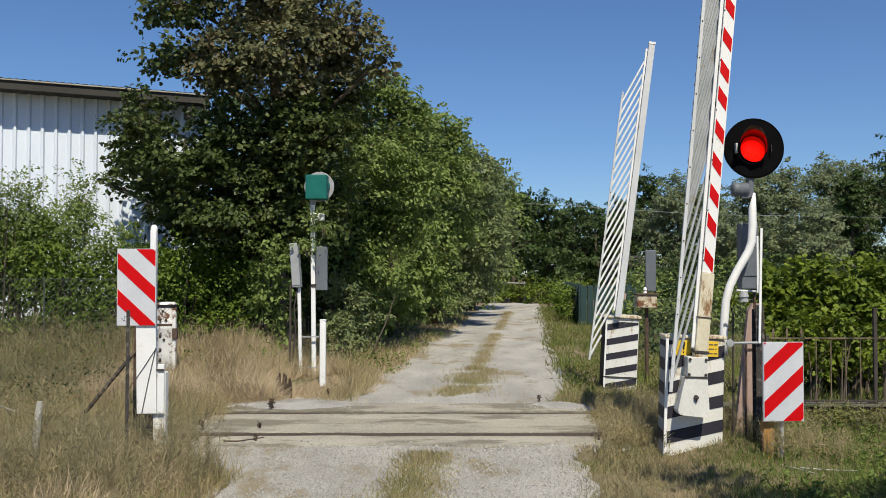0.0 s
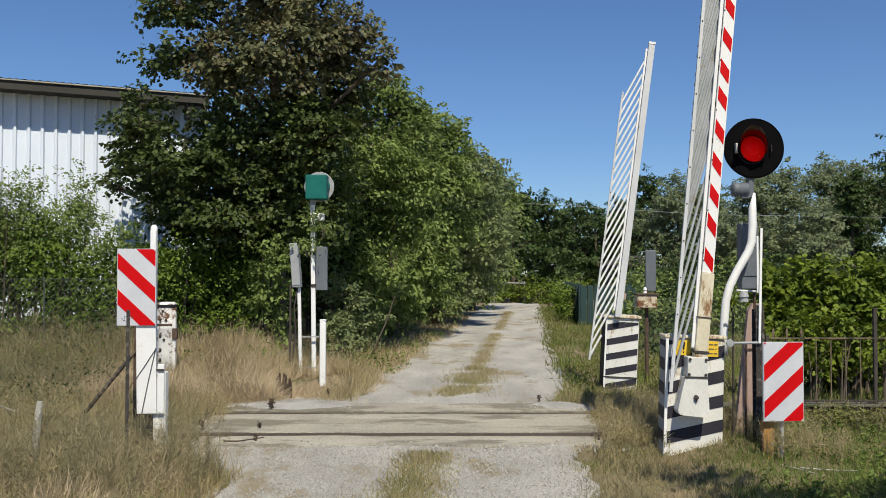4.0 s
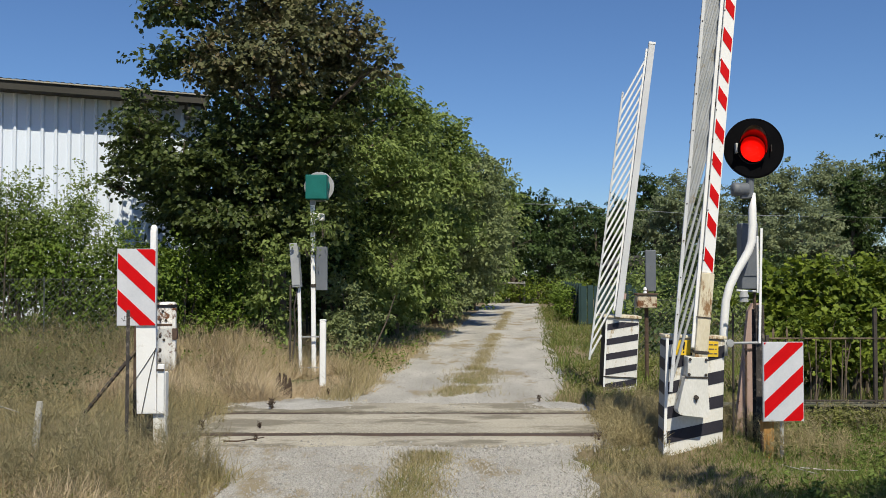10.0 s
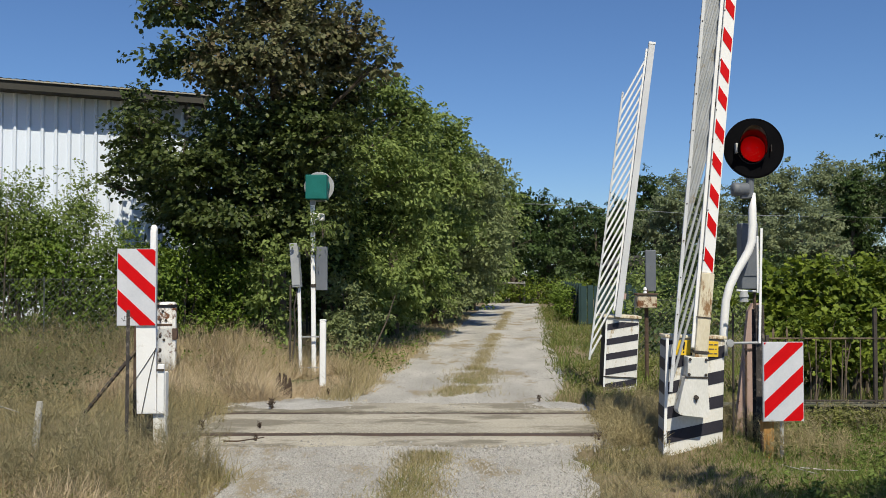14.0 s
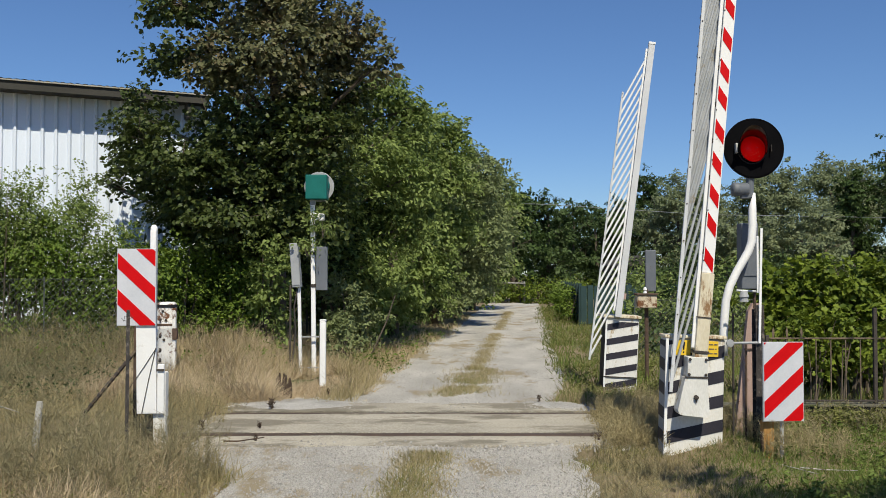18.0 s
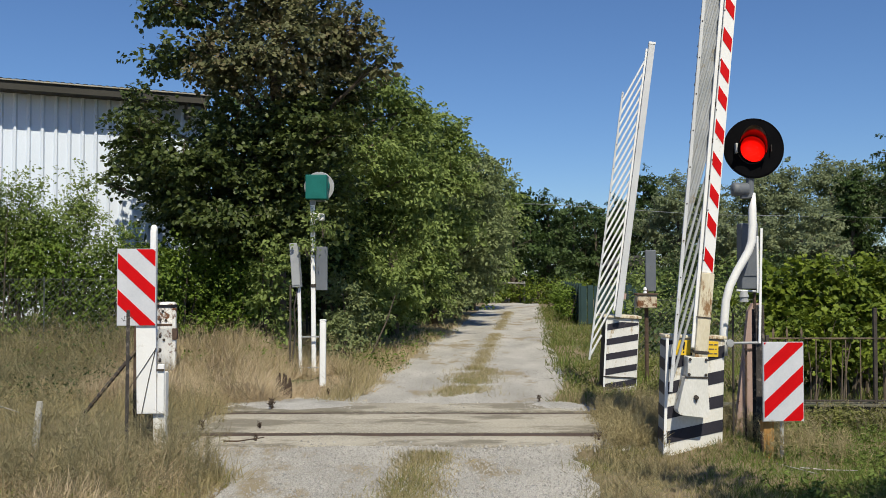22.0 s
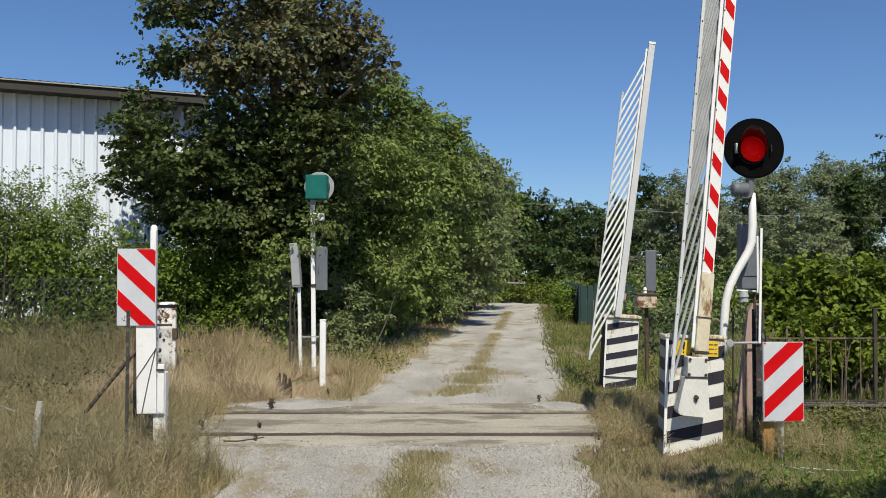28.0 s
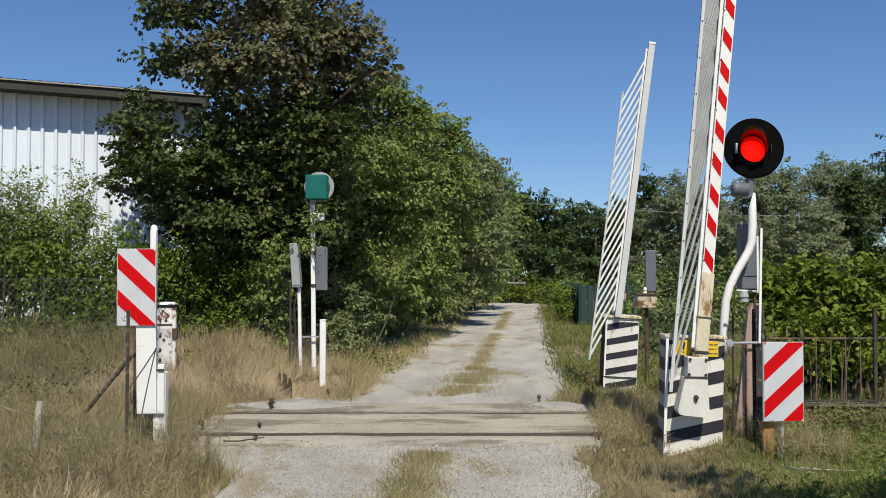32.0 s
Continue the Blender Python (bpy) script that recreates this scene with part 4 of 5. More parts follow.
def build_right_bits():
    t = thing("iron_beam_post", pose(2.838, 8.42, 0), "blackened iron beam post with a white angle bar", "post")
    part("web", box((-0.006, -0.045, -0.1), (0.006, 0.045, 1.30), 0.002), M_BEAM, t)
    part("flange", box((-0.037, -0.055, -0.1), (0.037, -0.044, 1.34), 0.003), M_BEAM, t)
    part("flange", box((-0.037, 0.044, -0.1), (0.037, 0.055, 1.30), 0.003), M_BEAM, t)
    part("angle_bar", box((-0.050, -0.085, 1.0), (-0.028, -0.070, 2.03), 0.003, pose(0.0, 0, 0, 0, 1.5)), M_WHITE, t, "white angle bar")
    part("angle_bar", box((-0.026, -0.066, 1.45), (-0.008, -0.056, 1.96), 0.003), M_WHITE, t, "white angle bar")
    part("slim_bar", tube([(-0.11, 0.02, -0.05), (-0.10, 0.02, 1.0)], 0.010, 6), M_RUSTY, t)
    part("slim_bar", tube([(-0.135, 0.3, -0.05), (-0.13, 0.3, 1.25)], 0.010, 6), M_DARKIRON, t)
    part("cross_tube", tube([(-0.29, -0.06, 1.0), (0.0, -0.06, 1.005)], 0.012, 8), M_GREYLIGHT, t)
    part("round_cap", lathe([(0, 0.012), (0.032, 0.01), (0.036, 0.0), (0, -0.004)], 18, pose(-0.275, -0.075, 1.0, 90)), M_GREYLIGHT, t)
    part("insulator", lathe([(0, 0), (0.04, 0.005), (0.035, 0.04), (0.045, 0.05), (0.03, 0.1), (0, 0.11)], 14, pose(-0.09, 0.1, 1.36)), M_GREYLIGHT, t)
    part("cross_tube", tube([(-0.16, 0.1, 1.47), (0.02, 0.1, 1.46)], 0.010, 8), M_GALV, t)
    t = thing("grey_signal_panel", pose(2.943, 9.0, 0), "dark blue-grey steel cabinet on a pole", "cabinet")
    part("case", box((-0.078, -0.05, 1.475), (0.088, 0.10, 2.11), 0.012), M_GREYBOX, t)
    part("door", box((-0.070, -0.060, 1.60), (0.080, -0.0505, 2.09), 0.004), M_GREYBOX, t)
    part("pole", tube([(0.072, 0.03, -0.1), (0.072, 0.03, 1.5)], 0.014, 10), M_RUSTY, t)
    t = thing("oxide_cabinet", pose(3.02, 9.25, 0), "faded red-oxide tapered steel housing", "cabinet")
    part("case", prism([(-0.145, -0.05), (0.16, -0.05), (0.16, 1.27), (0.12, 1.33), (0.05, 1.33), (0.005, 1.25)], 0.0, 0.07), M_OXIDE, t)
    part("seam", box((-0.040, -0.012, 0.87), (0.15, -0.0005, 0.885)), M_RUSTY, t)
    t = thing("wooden_post", pose(2.80, 8.06, 0), "short ochre weathered wooden post", "post")
    part("shaft", box((-0.06, -0.045, -0.1), (0.035, 0.045, 0.36), 0.012), M_OCHRE, t)
    part("burnt_side", box((-0.075, -0.05, -0.05), (-0.058, 0.0, 0.27), 0.006), M_CHAR, t)
    t = thing("relay_post", pose(3.17, 14.5, 0), "rusty relay box and grey panel on a dark post", "cabinet")
    part("post", tube([(0.0, 0.05, -0.1), (0.0, 0.05, 1.4)], 0.032, 8), M_RUSTY, t)
    part("relay_box", box((-0.17, -0.1, 1.105), (0.135, 0.1, 1.31), 0.015), M_RUSTBOX, t, "rust-streaked white relay box")
    part("box_lid", box((-0.185, -0.12, 1.305), (0.15, 0.12, 1.335), 0.008), M_RUSTY, t)
    part("panel", box((-0.01, 0.05, 1.36), (0.155, 0.11, 2.01), 0.012), M_GREYBOX, t, "grey sheet steel panel")
    part("insulator", lathe([(0, 0), (0.03, 0.0), (0.02, 0.04), (0.03, 0.05), (0.02, 0.09), (0, 0.1)], 10, pose(-0.03, 0, 1.335)), M_WHITE, t)


build_right_signal()
build_right_bits()


# ---------------------------------------------------------------- fences
def build_right_fence():
    t = thing("iron_railing", pose(0, 10.3, 0), "old dark iron railing on a low wall before the vines", "fence")
    part("low_wall", box((3.0, -0.06, -0.2), (9.0, 0.12, 0.17), 0.02), M_DARKWALL, t, "mossy low wall darkened for shade")
    part("top_rail", box((3.55, -0.012, 0.905), (9.0, 0.012, 0.923), 0.003), M_RUSTTAN, t)
    part("low_rail", box((3.55, -0.015, 0.22), (9.0, 0.015, 0.24), 0.003), M_DARKIRON, t)
    for i in range(34):
        x = 3.62 + 0.163 * i
        part("bar", box((x - 0.0055, -0.0055, 0.196), (x + 0.0055, 0.0055, 0.90), 0.001), M_RUSTTAN, t)
    for x in (3.57, 4.76, 5.95, 7.14):
        part("post", box((x - 0.02, -0.02, 0.196), (x + 0.02, 0.02, 1.25 if x > 4 else 0.95), 0.004), M_DARKIRON, t)
    for x in (3.64, 3.79, 3.95):
        part("finial", prism([(x - 0.009, 0.9235), (x + 0.009, 0.9235), (x + 0.013, 0.99), (x, 1.04), (x - 0.013, 0.99)], -0.005, 0.005), M_RUSTTAN, t)
    part("coping", box((3.0, -0.085, 0.172), (9.0, 0.14, 0.195), 0.006), M_COPING, t, "pale mossy coping")


def chain_link(name, x0, x1, y, h, label):
    t = thing(name, pose(0, y, 0), label, "fence")
    bm = bmesh.new()
    g = 0.11
    n = int((x1 - x0) / g)
    for s in (1, -1):
        for i in range(-int(h / g) - 1, n + int(h / g) + 1):
            xa = x0 + i * g
            a, b = (xa, 0.0), (xa + s * h, h)
            lo, hi = 0.0, 1.0
            if b[0] != a[0]:
                u, v = (x0 - a[0]) / (b[0] - a[0]), (x1 - a[0]) / (b[0] - a[0])
                lo, hi = max(lo, min(u, v)), min(hi, max(u, v))
            if hi - lo > 0.02:
                p, q = [(a[0] + (b[0] - a[0]) * k, 0.004 * s, (b[1] - a[1]) * k) for k in (lo, hi)]
                tube([p, q], 0.0035, 3, bm)
    w = part("wire_mesh", bm, M_WIRE, t)
    x = x0
    while x <= x1 + 0.01:
        part("post", tube([(x, 0.04, -0.1), (x, 0.04, h + 0.04)], 0.014, 8), M_WIRE, t)
        x += 2.2
    part("top_wire", tube([(x0, 0, h), (x1, 0, h)], 0.006, 5), M_WIRE, t)
    return t


def build_green_fence(a, b, pitch):
    run = (b - a).length
    t = thing("green_fence", Matrix.Translation(a) @ Matrix.Rotation(math.atan2(b.y - a.y, b.x - a.x), 4, "Z"), "dark green slatted fence at the field's edge", "fence", "green slatted fences")
    for i in range(int(run / pitch)):
        x = pitch * i
        part("slat", box((x, -0.015, 0.02), (x + pitch * 0.86, 0.015, 1.27 + 0.03 * (i % 2)), 0.004), M_GREENMESH, t)
    for i in range(int(run / 2.0) + 1):
        part("post", box((2.0 * i - 0.05, 0.02, -0.1), (2.0 * i + 0.01, 0.08, 1.36), 0.005), M_GREENMESH, t)


build_right_fence()
chain_link("chain_link_fence", -11.0, -5.0, 15.4, 1.55, "old wire mesh fence before the hedge")
build_green_fence(Vector((4.62, 31.0, 0)), Vector((6.3, 50.0, 0)), 0.5)
build_green_fence(Vector((4.55, 30.8, 0)), Vector((8.4, 32.6, 0)), 0.26)


# ---------------------------------------------------------------- trees and hedges
def lobes_at(y0, spread, spec, seed, size=1.0):
    """(across, up, half width, half height) at about that distance, with depth scattered."""
    rng = random.Random(seed)
    return [(x * size, y0 + rng.uniform(-spread, spread), 1.6 + (z - 1.6) * size, w * size, max(0.5, 0.8 * w), h * size) for x, z, w, h in spec]


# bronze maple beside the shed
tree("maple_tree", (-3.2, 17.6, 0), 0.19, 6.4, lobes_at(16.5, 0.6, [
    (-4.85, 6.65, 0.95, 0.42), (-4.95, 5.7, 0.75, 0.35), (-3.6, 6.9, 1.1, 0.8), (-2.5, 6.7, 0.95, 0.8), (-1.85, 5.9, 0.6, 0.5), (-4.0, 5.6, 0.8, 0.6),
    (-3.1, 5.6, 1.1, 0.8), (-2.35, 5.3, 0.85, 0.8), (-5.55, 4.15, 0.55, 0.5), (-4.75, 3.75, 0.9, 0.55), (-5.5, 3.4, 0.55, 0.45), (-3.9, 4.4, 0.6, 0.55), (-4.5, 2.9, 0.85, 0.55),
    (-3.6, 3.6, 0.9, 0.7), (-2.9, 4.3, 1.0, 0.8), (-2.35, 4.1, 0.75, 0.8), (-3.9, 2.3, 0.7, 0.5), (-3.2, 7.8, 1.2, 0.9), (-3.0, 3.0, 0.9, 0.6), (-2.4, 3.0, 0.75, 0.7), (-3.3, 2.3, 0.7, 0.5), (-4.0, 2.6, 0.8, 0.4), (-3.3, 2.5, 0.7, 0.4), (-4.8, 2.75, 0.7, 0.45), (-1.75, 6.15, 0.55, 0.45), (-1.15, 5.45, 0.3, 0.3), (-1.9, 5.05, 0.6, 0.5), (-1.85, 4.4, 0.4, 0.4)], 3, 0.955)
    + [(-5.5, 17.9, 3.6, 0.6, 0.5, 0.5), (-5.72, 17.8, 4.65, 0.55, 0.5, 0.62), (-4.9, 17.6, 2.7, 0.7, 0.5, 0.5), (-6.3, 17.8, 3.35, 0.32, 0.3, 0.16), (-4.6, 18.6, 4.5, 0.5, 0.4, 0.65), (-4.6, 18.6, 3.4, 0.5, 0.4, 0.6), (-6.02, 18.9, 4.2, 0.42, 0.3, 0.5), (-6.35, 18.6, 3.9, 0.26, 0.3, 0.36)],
    M_MAPLE, 0.084, "tall maple with bronze-green leaves beside the shed", shape=MAPLE_LEAF, seed=11, sway=0.75, per=26, dens=0.45, mat2=M_MAPLE_SHADED)

# green trees along the lane
ROW = [
    (19.5, -2.4, 5.9, [(-1.6, 5.2, 0.8, 0.7), (-1.3, 5.7, 0.55, 0.45), (-0.75, 5.2, 0.5, 0.45), (-0.95, 4.7, 0.7, 0.7), (-1.5, 4.0, 0.9, 0.8), (-0.7, 3.7, 0.75, 0.7), (-1.7, 2.9, 0.9, 0.8), (-0.75, 2.7, 0.8, 0.7), (-1.6, 1.8, 0.8, 0.7), (-2.4, 3.4, 0.9, 0.8), (-2.6, 1.9, 0.9, 0.8), (-1.7, 1.1, 0.6, 0.6)], M_LEAF),
    (24.0, -1.3, 5.6, [(-0.6, 5.5, 0.8, 0.6), (0.1, 5.35, 0.6, 0.45), (0.05, 5.0, 0.8, 0.7), (-0.6, 4.2, 1.0, 0.8), (0.2, 4.1, 0.8, 0.7), (-0.5, 3.1, 1.0, 0.8), (0.35, 3.0, 0.8, 0.7), (-0.6, 2.0, 0.9, 0.7), (-0.4, 1.5, 0.7, 0.7), (-1.1, 1.1, 0.8, 0.7)], M_LEAF),
    (30.0, -0.3, 5.8, [(0.4, 5.5, 0.9, 0.7), (1.0, 4.9, 0.8, 0.8), (0.5, 4.3, 1.1, 0.9), (1.2, 3.7, 0.8, 0.8), (0.5, 3.0, 1.2, 0.9), (1.3, 2.6, 0.8, 0.8), (0.5, 1.7, 0.9, 0.8), (0.1, 0.9, 0.8, 0.7)], M_LEAF_PALE),
    (37.0, 0.6, 5.6, [(1.1, 5.8, 1.0, 0.8), (1.9, 5.1, 0.9, 0.8), (1.2, 4.4, 1.2, 0.9), (2.0, 3.8, 0.9, 0.9), (1.3, 2.9, 1.2, 1.0), (1.8, 2.2, 0.9, 0.9), (1.3, 1.3, 1.0, 0.8)], M_LEAF_PALE),
    (45.0, 1.4, 6.0, [(2.2, 6.3, 1.1, 0.9), (3.0, 5.6, 1.0, 0.9), (2.2, 4.8, 1.3, 1.0), (3.0, 4.2, 1.0, 0.9), (2.0, 3.2, 1.3, 1.0), (2.6, 2.2, 1.1, 1.0), (2.0, 1.2, 1.0, 0.9)], M_LEAF),
]
for i, (y, tx, h, spec, leaf) in enumerate(ROW):
    tree("lane_tree", (tx, y, 0), 0.13, h, lobes_at(y, 0.8, spec, 20 + i), leaf, (0.105, 0.115, 0.135, 0.16, 0.18)[i],
         "leafy green tree overhanging the lane" if leaf is M_LEAF else "silvery green tree overhanging the lane", seed=30 + i, sway=0.45, per=28, dens=0.8, group="trees along the lane")


# filler trees added behind the row against sky holes, dark like its shaded depth
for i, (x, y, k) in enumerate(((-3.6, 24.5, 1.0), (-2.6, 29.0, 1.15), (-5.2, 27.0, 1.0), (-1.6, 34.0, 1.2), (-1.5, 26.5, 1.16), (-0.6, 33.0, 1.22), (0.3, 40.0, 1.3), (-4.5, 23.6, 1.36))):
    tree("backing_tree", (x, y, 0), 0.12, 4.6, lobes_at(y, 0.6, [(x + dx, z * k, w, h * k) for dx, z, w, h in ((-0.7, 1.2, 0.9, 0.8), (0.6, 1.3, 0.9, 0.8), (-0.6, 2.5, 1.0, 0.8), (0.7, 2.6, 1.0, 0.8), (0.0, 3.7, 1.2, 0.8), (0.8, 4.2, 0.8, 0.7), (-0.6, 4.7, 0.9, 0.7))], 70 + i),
         M_WOOD_DARK, 0.17, "dark filler tree added behind the lane's row", seed=75 + i, sway=0.1, per=26, dens=0.5, group="trees along the lane")


def hedge(name, spec, leaf, size, label, category="bush", seed=1, shape=OVAL_LEAF, dens=0.7, sway=0.15, stem=0.03, foot_z=-0.08):
    """A bush: stems from the ground and clumps of leaves."""
    rng = np.random.default_rng(seed)
    cx = sum(s[0] for s in spec) / len(spec)
    cy = sum(s[1] for s in spec) / len(spec)
    t = thing(name, pose(cx, cy, 0), label, category)
    bm = bmesh.new()
    for x, y, z, rx, ry, rz in spec:
        c = Vector((x - cx, y - cy, z))
        foot = Vector((c.x * 0.9 + rng.normal() * 0.1 * (foot_z < 0), c.y * 0.9, foot_z))
        for k in range(3):
            a = Vector((rng.normal() * rx * 0.4, rng.normal() * ry * 0.4, rz * rng.uniform(-0.1, 0.7)))
            tube([foot + a * 0.12, foot.lerp(c, 0.6) + a * 0.4, c + a], [stem, stem * 0.7, stem * 0.2], 5, bm)
        n = max(8, int((rx * ry + ry * rz + rx * rz) * 4.2 * dens * 4.2 / (22 * size * size)))
        pos, tip, nrm = lobe_points(rng, (rx, ry, rz), n, 22, max(0.12, min(rx, rz) * 0.26))
        pos[:, 2] = np.maximum(pos[:, 2], -c.z + 0.06)
        pos += np.array(c)
        ln = size * rng.uniform(0.6, 1.25, len(pos))
        ob = scatter("leaf_clump", pos - np.array(foot), tip, nrm, ln, ln * 0.95, shape, leaf, t)
        ob.matrix_basis = Matrix.Translation(foot)
        tagged(ob, kind="stuff")
        SWAY.append((ob, foot.copy(), sway))
    part("stem", bm, M_BARK, t)
    return t


# hedge before the shed, behind the wire fence
rs = random.Random(5)
for k in range(9):
    x = -8.7 + 0.62 * k
    hedge("hedge_bush", [(x + rs.uniform(-0.2, 0.2), 16.3 + rs.uniform(-0.3, 0.3), (1.88 if k < 4 else 1.50) + rs.uniform(-0.12, 0.15), 0.6, 0.5, 0.78),
                         (x + rs.uniform(-0.3, 0.3), 16.2, 0.6, 0.55, 0.45, 0.6)], M_BUSH, 0.075, "green hedge bush before the shed", seed=60 + k, dens=0.62)
# added backing row closes gaps to the wall; dark leaves stand for inner shade
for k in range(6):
    hedge("hedge_bush", [(-8.5 + 0.85 * k, 17.25, 1.15, 0.62, 0.3, 1.10)], M_WOOD_DARK, 0.13, "added inner hedge bush, dark for the hedge's shade", seed=430 + k, dens=0.7, sway=0.1)
for x, y, z, r in ((-6.1, 16.2, 2.3, 0.45), (-6.9, 16.4, 2.35, 0.5), (-7.6, 16.2, 2.6, 0.5), (-7.5, 16.0, 3.0, 0.4), (-7.1, 16.1, 2.75, 0.3), (-7.9, 16.2, 2.5, 0.5), (-7.4, 16.3, 2.35, 0.5), (-5.6, 16.3, 2.0, 0.4), (-6.5, 16.2, 2.75, 0.35), (-6.3, 16.3, 2.95, 0.25), (-7.3, 16.2, 2.0, 0.5)):
    hedge("tall_shoot_bush", [(x, y, z, r, 0.35, 0.55)], M_LEAF, 0.06, "loose pale shrub shoots against the shed", seed=int(90 + x * 3), dens=0.42, sway=0.5, stem=0.010)
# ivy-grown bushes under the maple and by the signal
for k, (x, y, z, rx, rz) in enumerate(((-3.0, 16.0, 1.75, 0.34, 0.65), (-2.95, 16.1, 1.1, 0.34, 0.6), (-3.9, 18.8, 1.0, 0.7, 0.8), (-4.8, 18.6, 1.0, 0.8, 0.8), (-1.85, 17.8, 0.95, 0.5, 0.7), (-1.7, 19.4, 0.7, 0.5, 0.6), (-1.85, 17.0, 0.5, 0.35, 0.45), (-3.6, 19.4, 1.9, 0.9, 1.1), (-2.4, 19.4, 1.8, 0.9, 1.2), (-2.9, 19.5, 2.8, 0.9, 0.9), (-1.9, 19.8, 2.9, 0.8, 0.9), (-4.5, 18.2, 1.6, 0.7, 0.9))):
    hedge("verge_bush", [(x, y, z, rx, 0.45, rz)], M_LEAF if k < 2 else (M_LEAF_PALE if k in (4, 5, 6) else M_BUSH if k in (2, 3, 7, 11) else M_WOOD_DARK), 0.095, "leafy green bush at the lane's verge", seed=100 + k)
for k in range(10):
    y = 20.5 + 3.0 * k
    hedge("verge_bush", [(road_mid(y) - 3.2 + rs.uniform(-0.2, 0.2), y, 0.75, 0.7, 0.9, 0.75)], M_LEAF if k % 2 else M_BUSH, 0.10 + 0.006 * k, "leafy green bush at the lane's verge", seed=120 + k)

# tree behind the eye that shades the near right corner
tree("roadside_tree", (5.2, 1.0, 0), 0.16, 4.6, [(4.1, 2.38, 5.0, 1.3, 1.0, 0.8), (5.2, 1.3, 5.6, 1.3, 1.2, 0.9), (3.3, 1.9, 4.9, 0.9, 0.8, 0.5), (5.6, 2.4, 5.0, 1.2, 1.0, 0.8), (2.72, 3.84, 4.9, 0.26, 0.2, 0.2)], M_LEAF, 0.12,
     "leafy roadside tree that shades the grass", seed=51, sway=0.1, dens=0.75)

for k, (x, z, rx, rz) in enumerate(((-2.08, 2.58, 0.20, 0.14), (-2.20, 2.12, 0.16, 0.14), (-1.95, 2.42, 0.12, 0.10))):
    hedge("ivy_spray", [(x, 15.1, z, rx, 0.12, rz)], M_LEAF, 0.065, "thin ivy climbing the signal post", "ivy", seed=180 + k, dens=0.55, stem=0.008, sway=0.3, foot_z=z - 0.2)

for k, (x, y) in enumerate(((4.55, 33.2), (4.95, 36.8), (5.35, 40.5), (5.75, 45.0))):
    hedge("verge_bush", [(x, y, 0.6 + 0.05 * k, 0.55, 0.9, 0.65)], M_BUSH, 0.13, "yellow-green bush against the green fence", seed=410 + k, dens=0.6)

# vines behind the railing
for k in range(6):
    x = 4.45 + 0.62 * k
    hedge("grape_vine", [(x, 12.5, 1.45, 0.5, 0.35, 0.42), (x + rs.uniform(-0.1, 0.1), 12.3, 0.9, 0.42, 0.28, 0.5), (x + 0.2, 12.9, 0.5, 0.45, 0.25, 0.45)], M_VINE, 0.072, "trained grape vine with yellow-green leaves", "vine", seed=140 + k, shape=MAPLE_LEAF, dens=0.7)

for k, (x, y, z, rx, rz) in enumerate(((5.6, 54.5, 0.7, 0.9, 0.75), (6.6, 54, 0.65, 0.8, 0.7), (4.6, 56, 0.6, 1.0, 0.6), (3.2, 57, 0.6, 1.1, 0.6), (7.6, 53, 0.8, 0.8, 0.9))):
    hedge("lane_end_bush", [(x, y, z, rx, 0.7, rz)], M_VINE, 0.16, "yellow-green bush at the lane's end", seed=160 + k)
t = thing("pole_gate", pose(3.9, 55.5, 0), "pale wooden bar across the lane's end", "gate")
part("bar", tube([(-0.9, 0, 1.22), (1.0, 0, 1.16)], 0.05, 8), M_CONCRETE, t)
for x in (-0.85, 0.95):
    part("post", tube([(x, 0.06, -0.1), (x, 0.06, 1.3)], 0.05, 8), M_CONCRETE, t)

for k, (x, y, z, rx, rz) in enumerate(((5.3, 24, 0.7, 0.9, 0.8), (6.4, 27, 0.8, 1.1, 0.9), (7.8, 26, 0.9, 1.2, 1.0), (9.4, 29, 0.9, 1.3, 1.0), (6.0, 45, 0.8, 0.9, 0.8), (4.9, 20, 0.4, 0.6, 0.5), (7.0, 33, 1.0, 1.4, 1.2), (8.6, 40, 1.2, 1.2, 1.3), (9.9, 39, 1.3, 1.2, 1.5), (11.2, 40, 1.3, 1.2, 1.5), (12.6, 38, 1.2, 1.3, 1.4), (14.4, 40, 1.2, 1.3, 1.3))):
    hedge("scrub_bush", [(x, y, z, rx, 0.8, rz)], M_WOOD_DARK if k % 2 or k > 6 else M_LEAF, 0.13 if k < 7 else 0.17, "dark scrub bush in the rough field", seed=170 + k, dens=0.6)

for k, (x, z, rx, rz) in enumerate(((4.50, 0.78, 0.22, 0.42), (4.15, 0.98, 0.18, 0.26), (4.85, 0.95, 0.2, 0.3), (5.35, 0.85, 0.2, 0.35))):
    hedge("grape_vine", [(x, 11.3, z, rx, 0.14, rz)], M_VINE, 0.07, "loose hanging strand of grape vine", "vine", seed=190 + k, shape=MAPLE_LEAF, dens=0.4, stem=0.012)

# trees closing the lane and the far woods
def far_tree(name, x, y, top, w, leaf, label, seed, size=0.145, n=13, low=0.25, dens=0.30):
    rng = random.Random(seed)
    spec = []
    for i in range(n):
        s = (i + 0.5) / n
        z = top * (low + (0.92 - low) * s)
        half = w * (1.0 - 0.75 * max(0, s - 0.45) ** 1.2 * 1.6)
        spec.append((x + rng.uniform(-1, 1) * half * 0.75, y + rng.uniform(-0.6, 0.6) * w, z, w * rng.uniform(0.42, 0.6), w * 0.5, top * rng.uniform(0.12, 0.17)))
    tree(name, (x, y, 0), 0.16, top * 0.8, spec, leaf, size, label, seed=seed, sway=0.1, per=36, dens=dens, group="far wood", shape=SPRAY_LEAF)


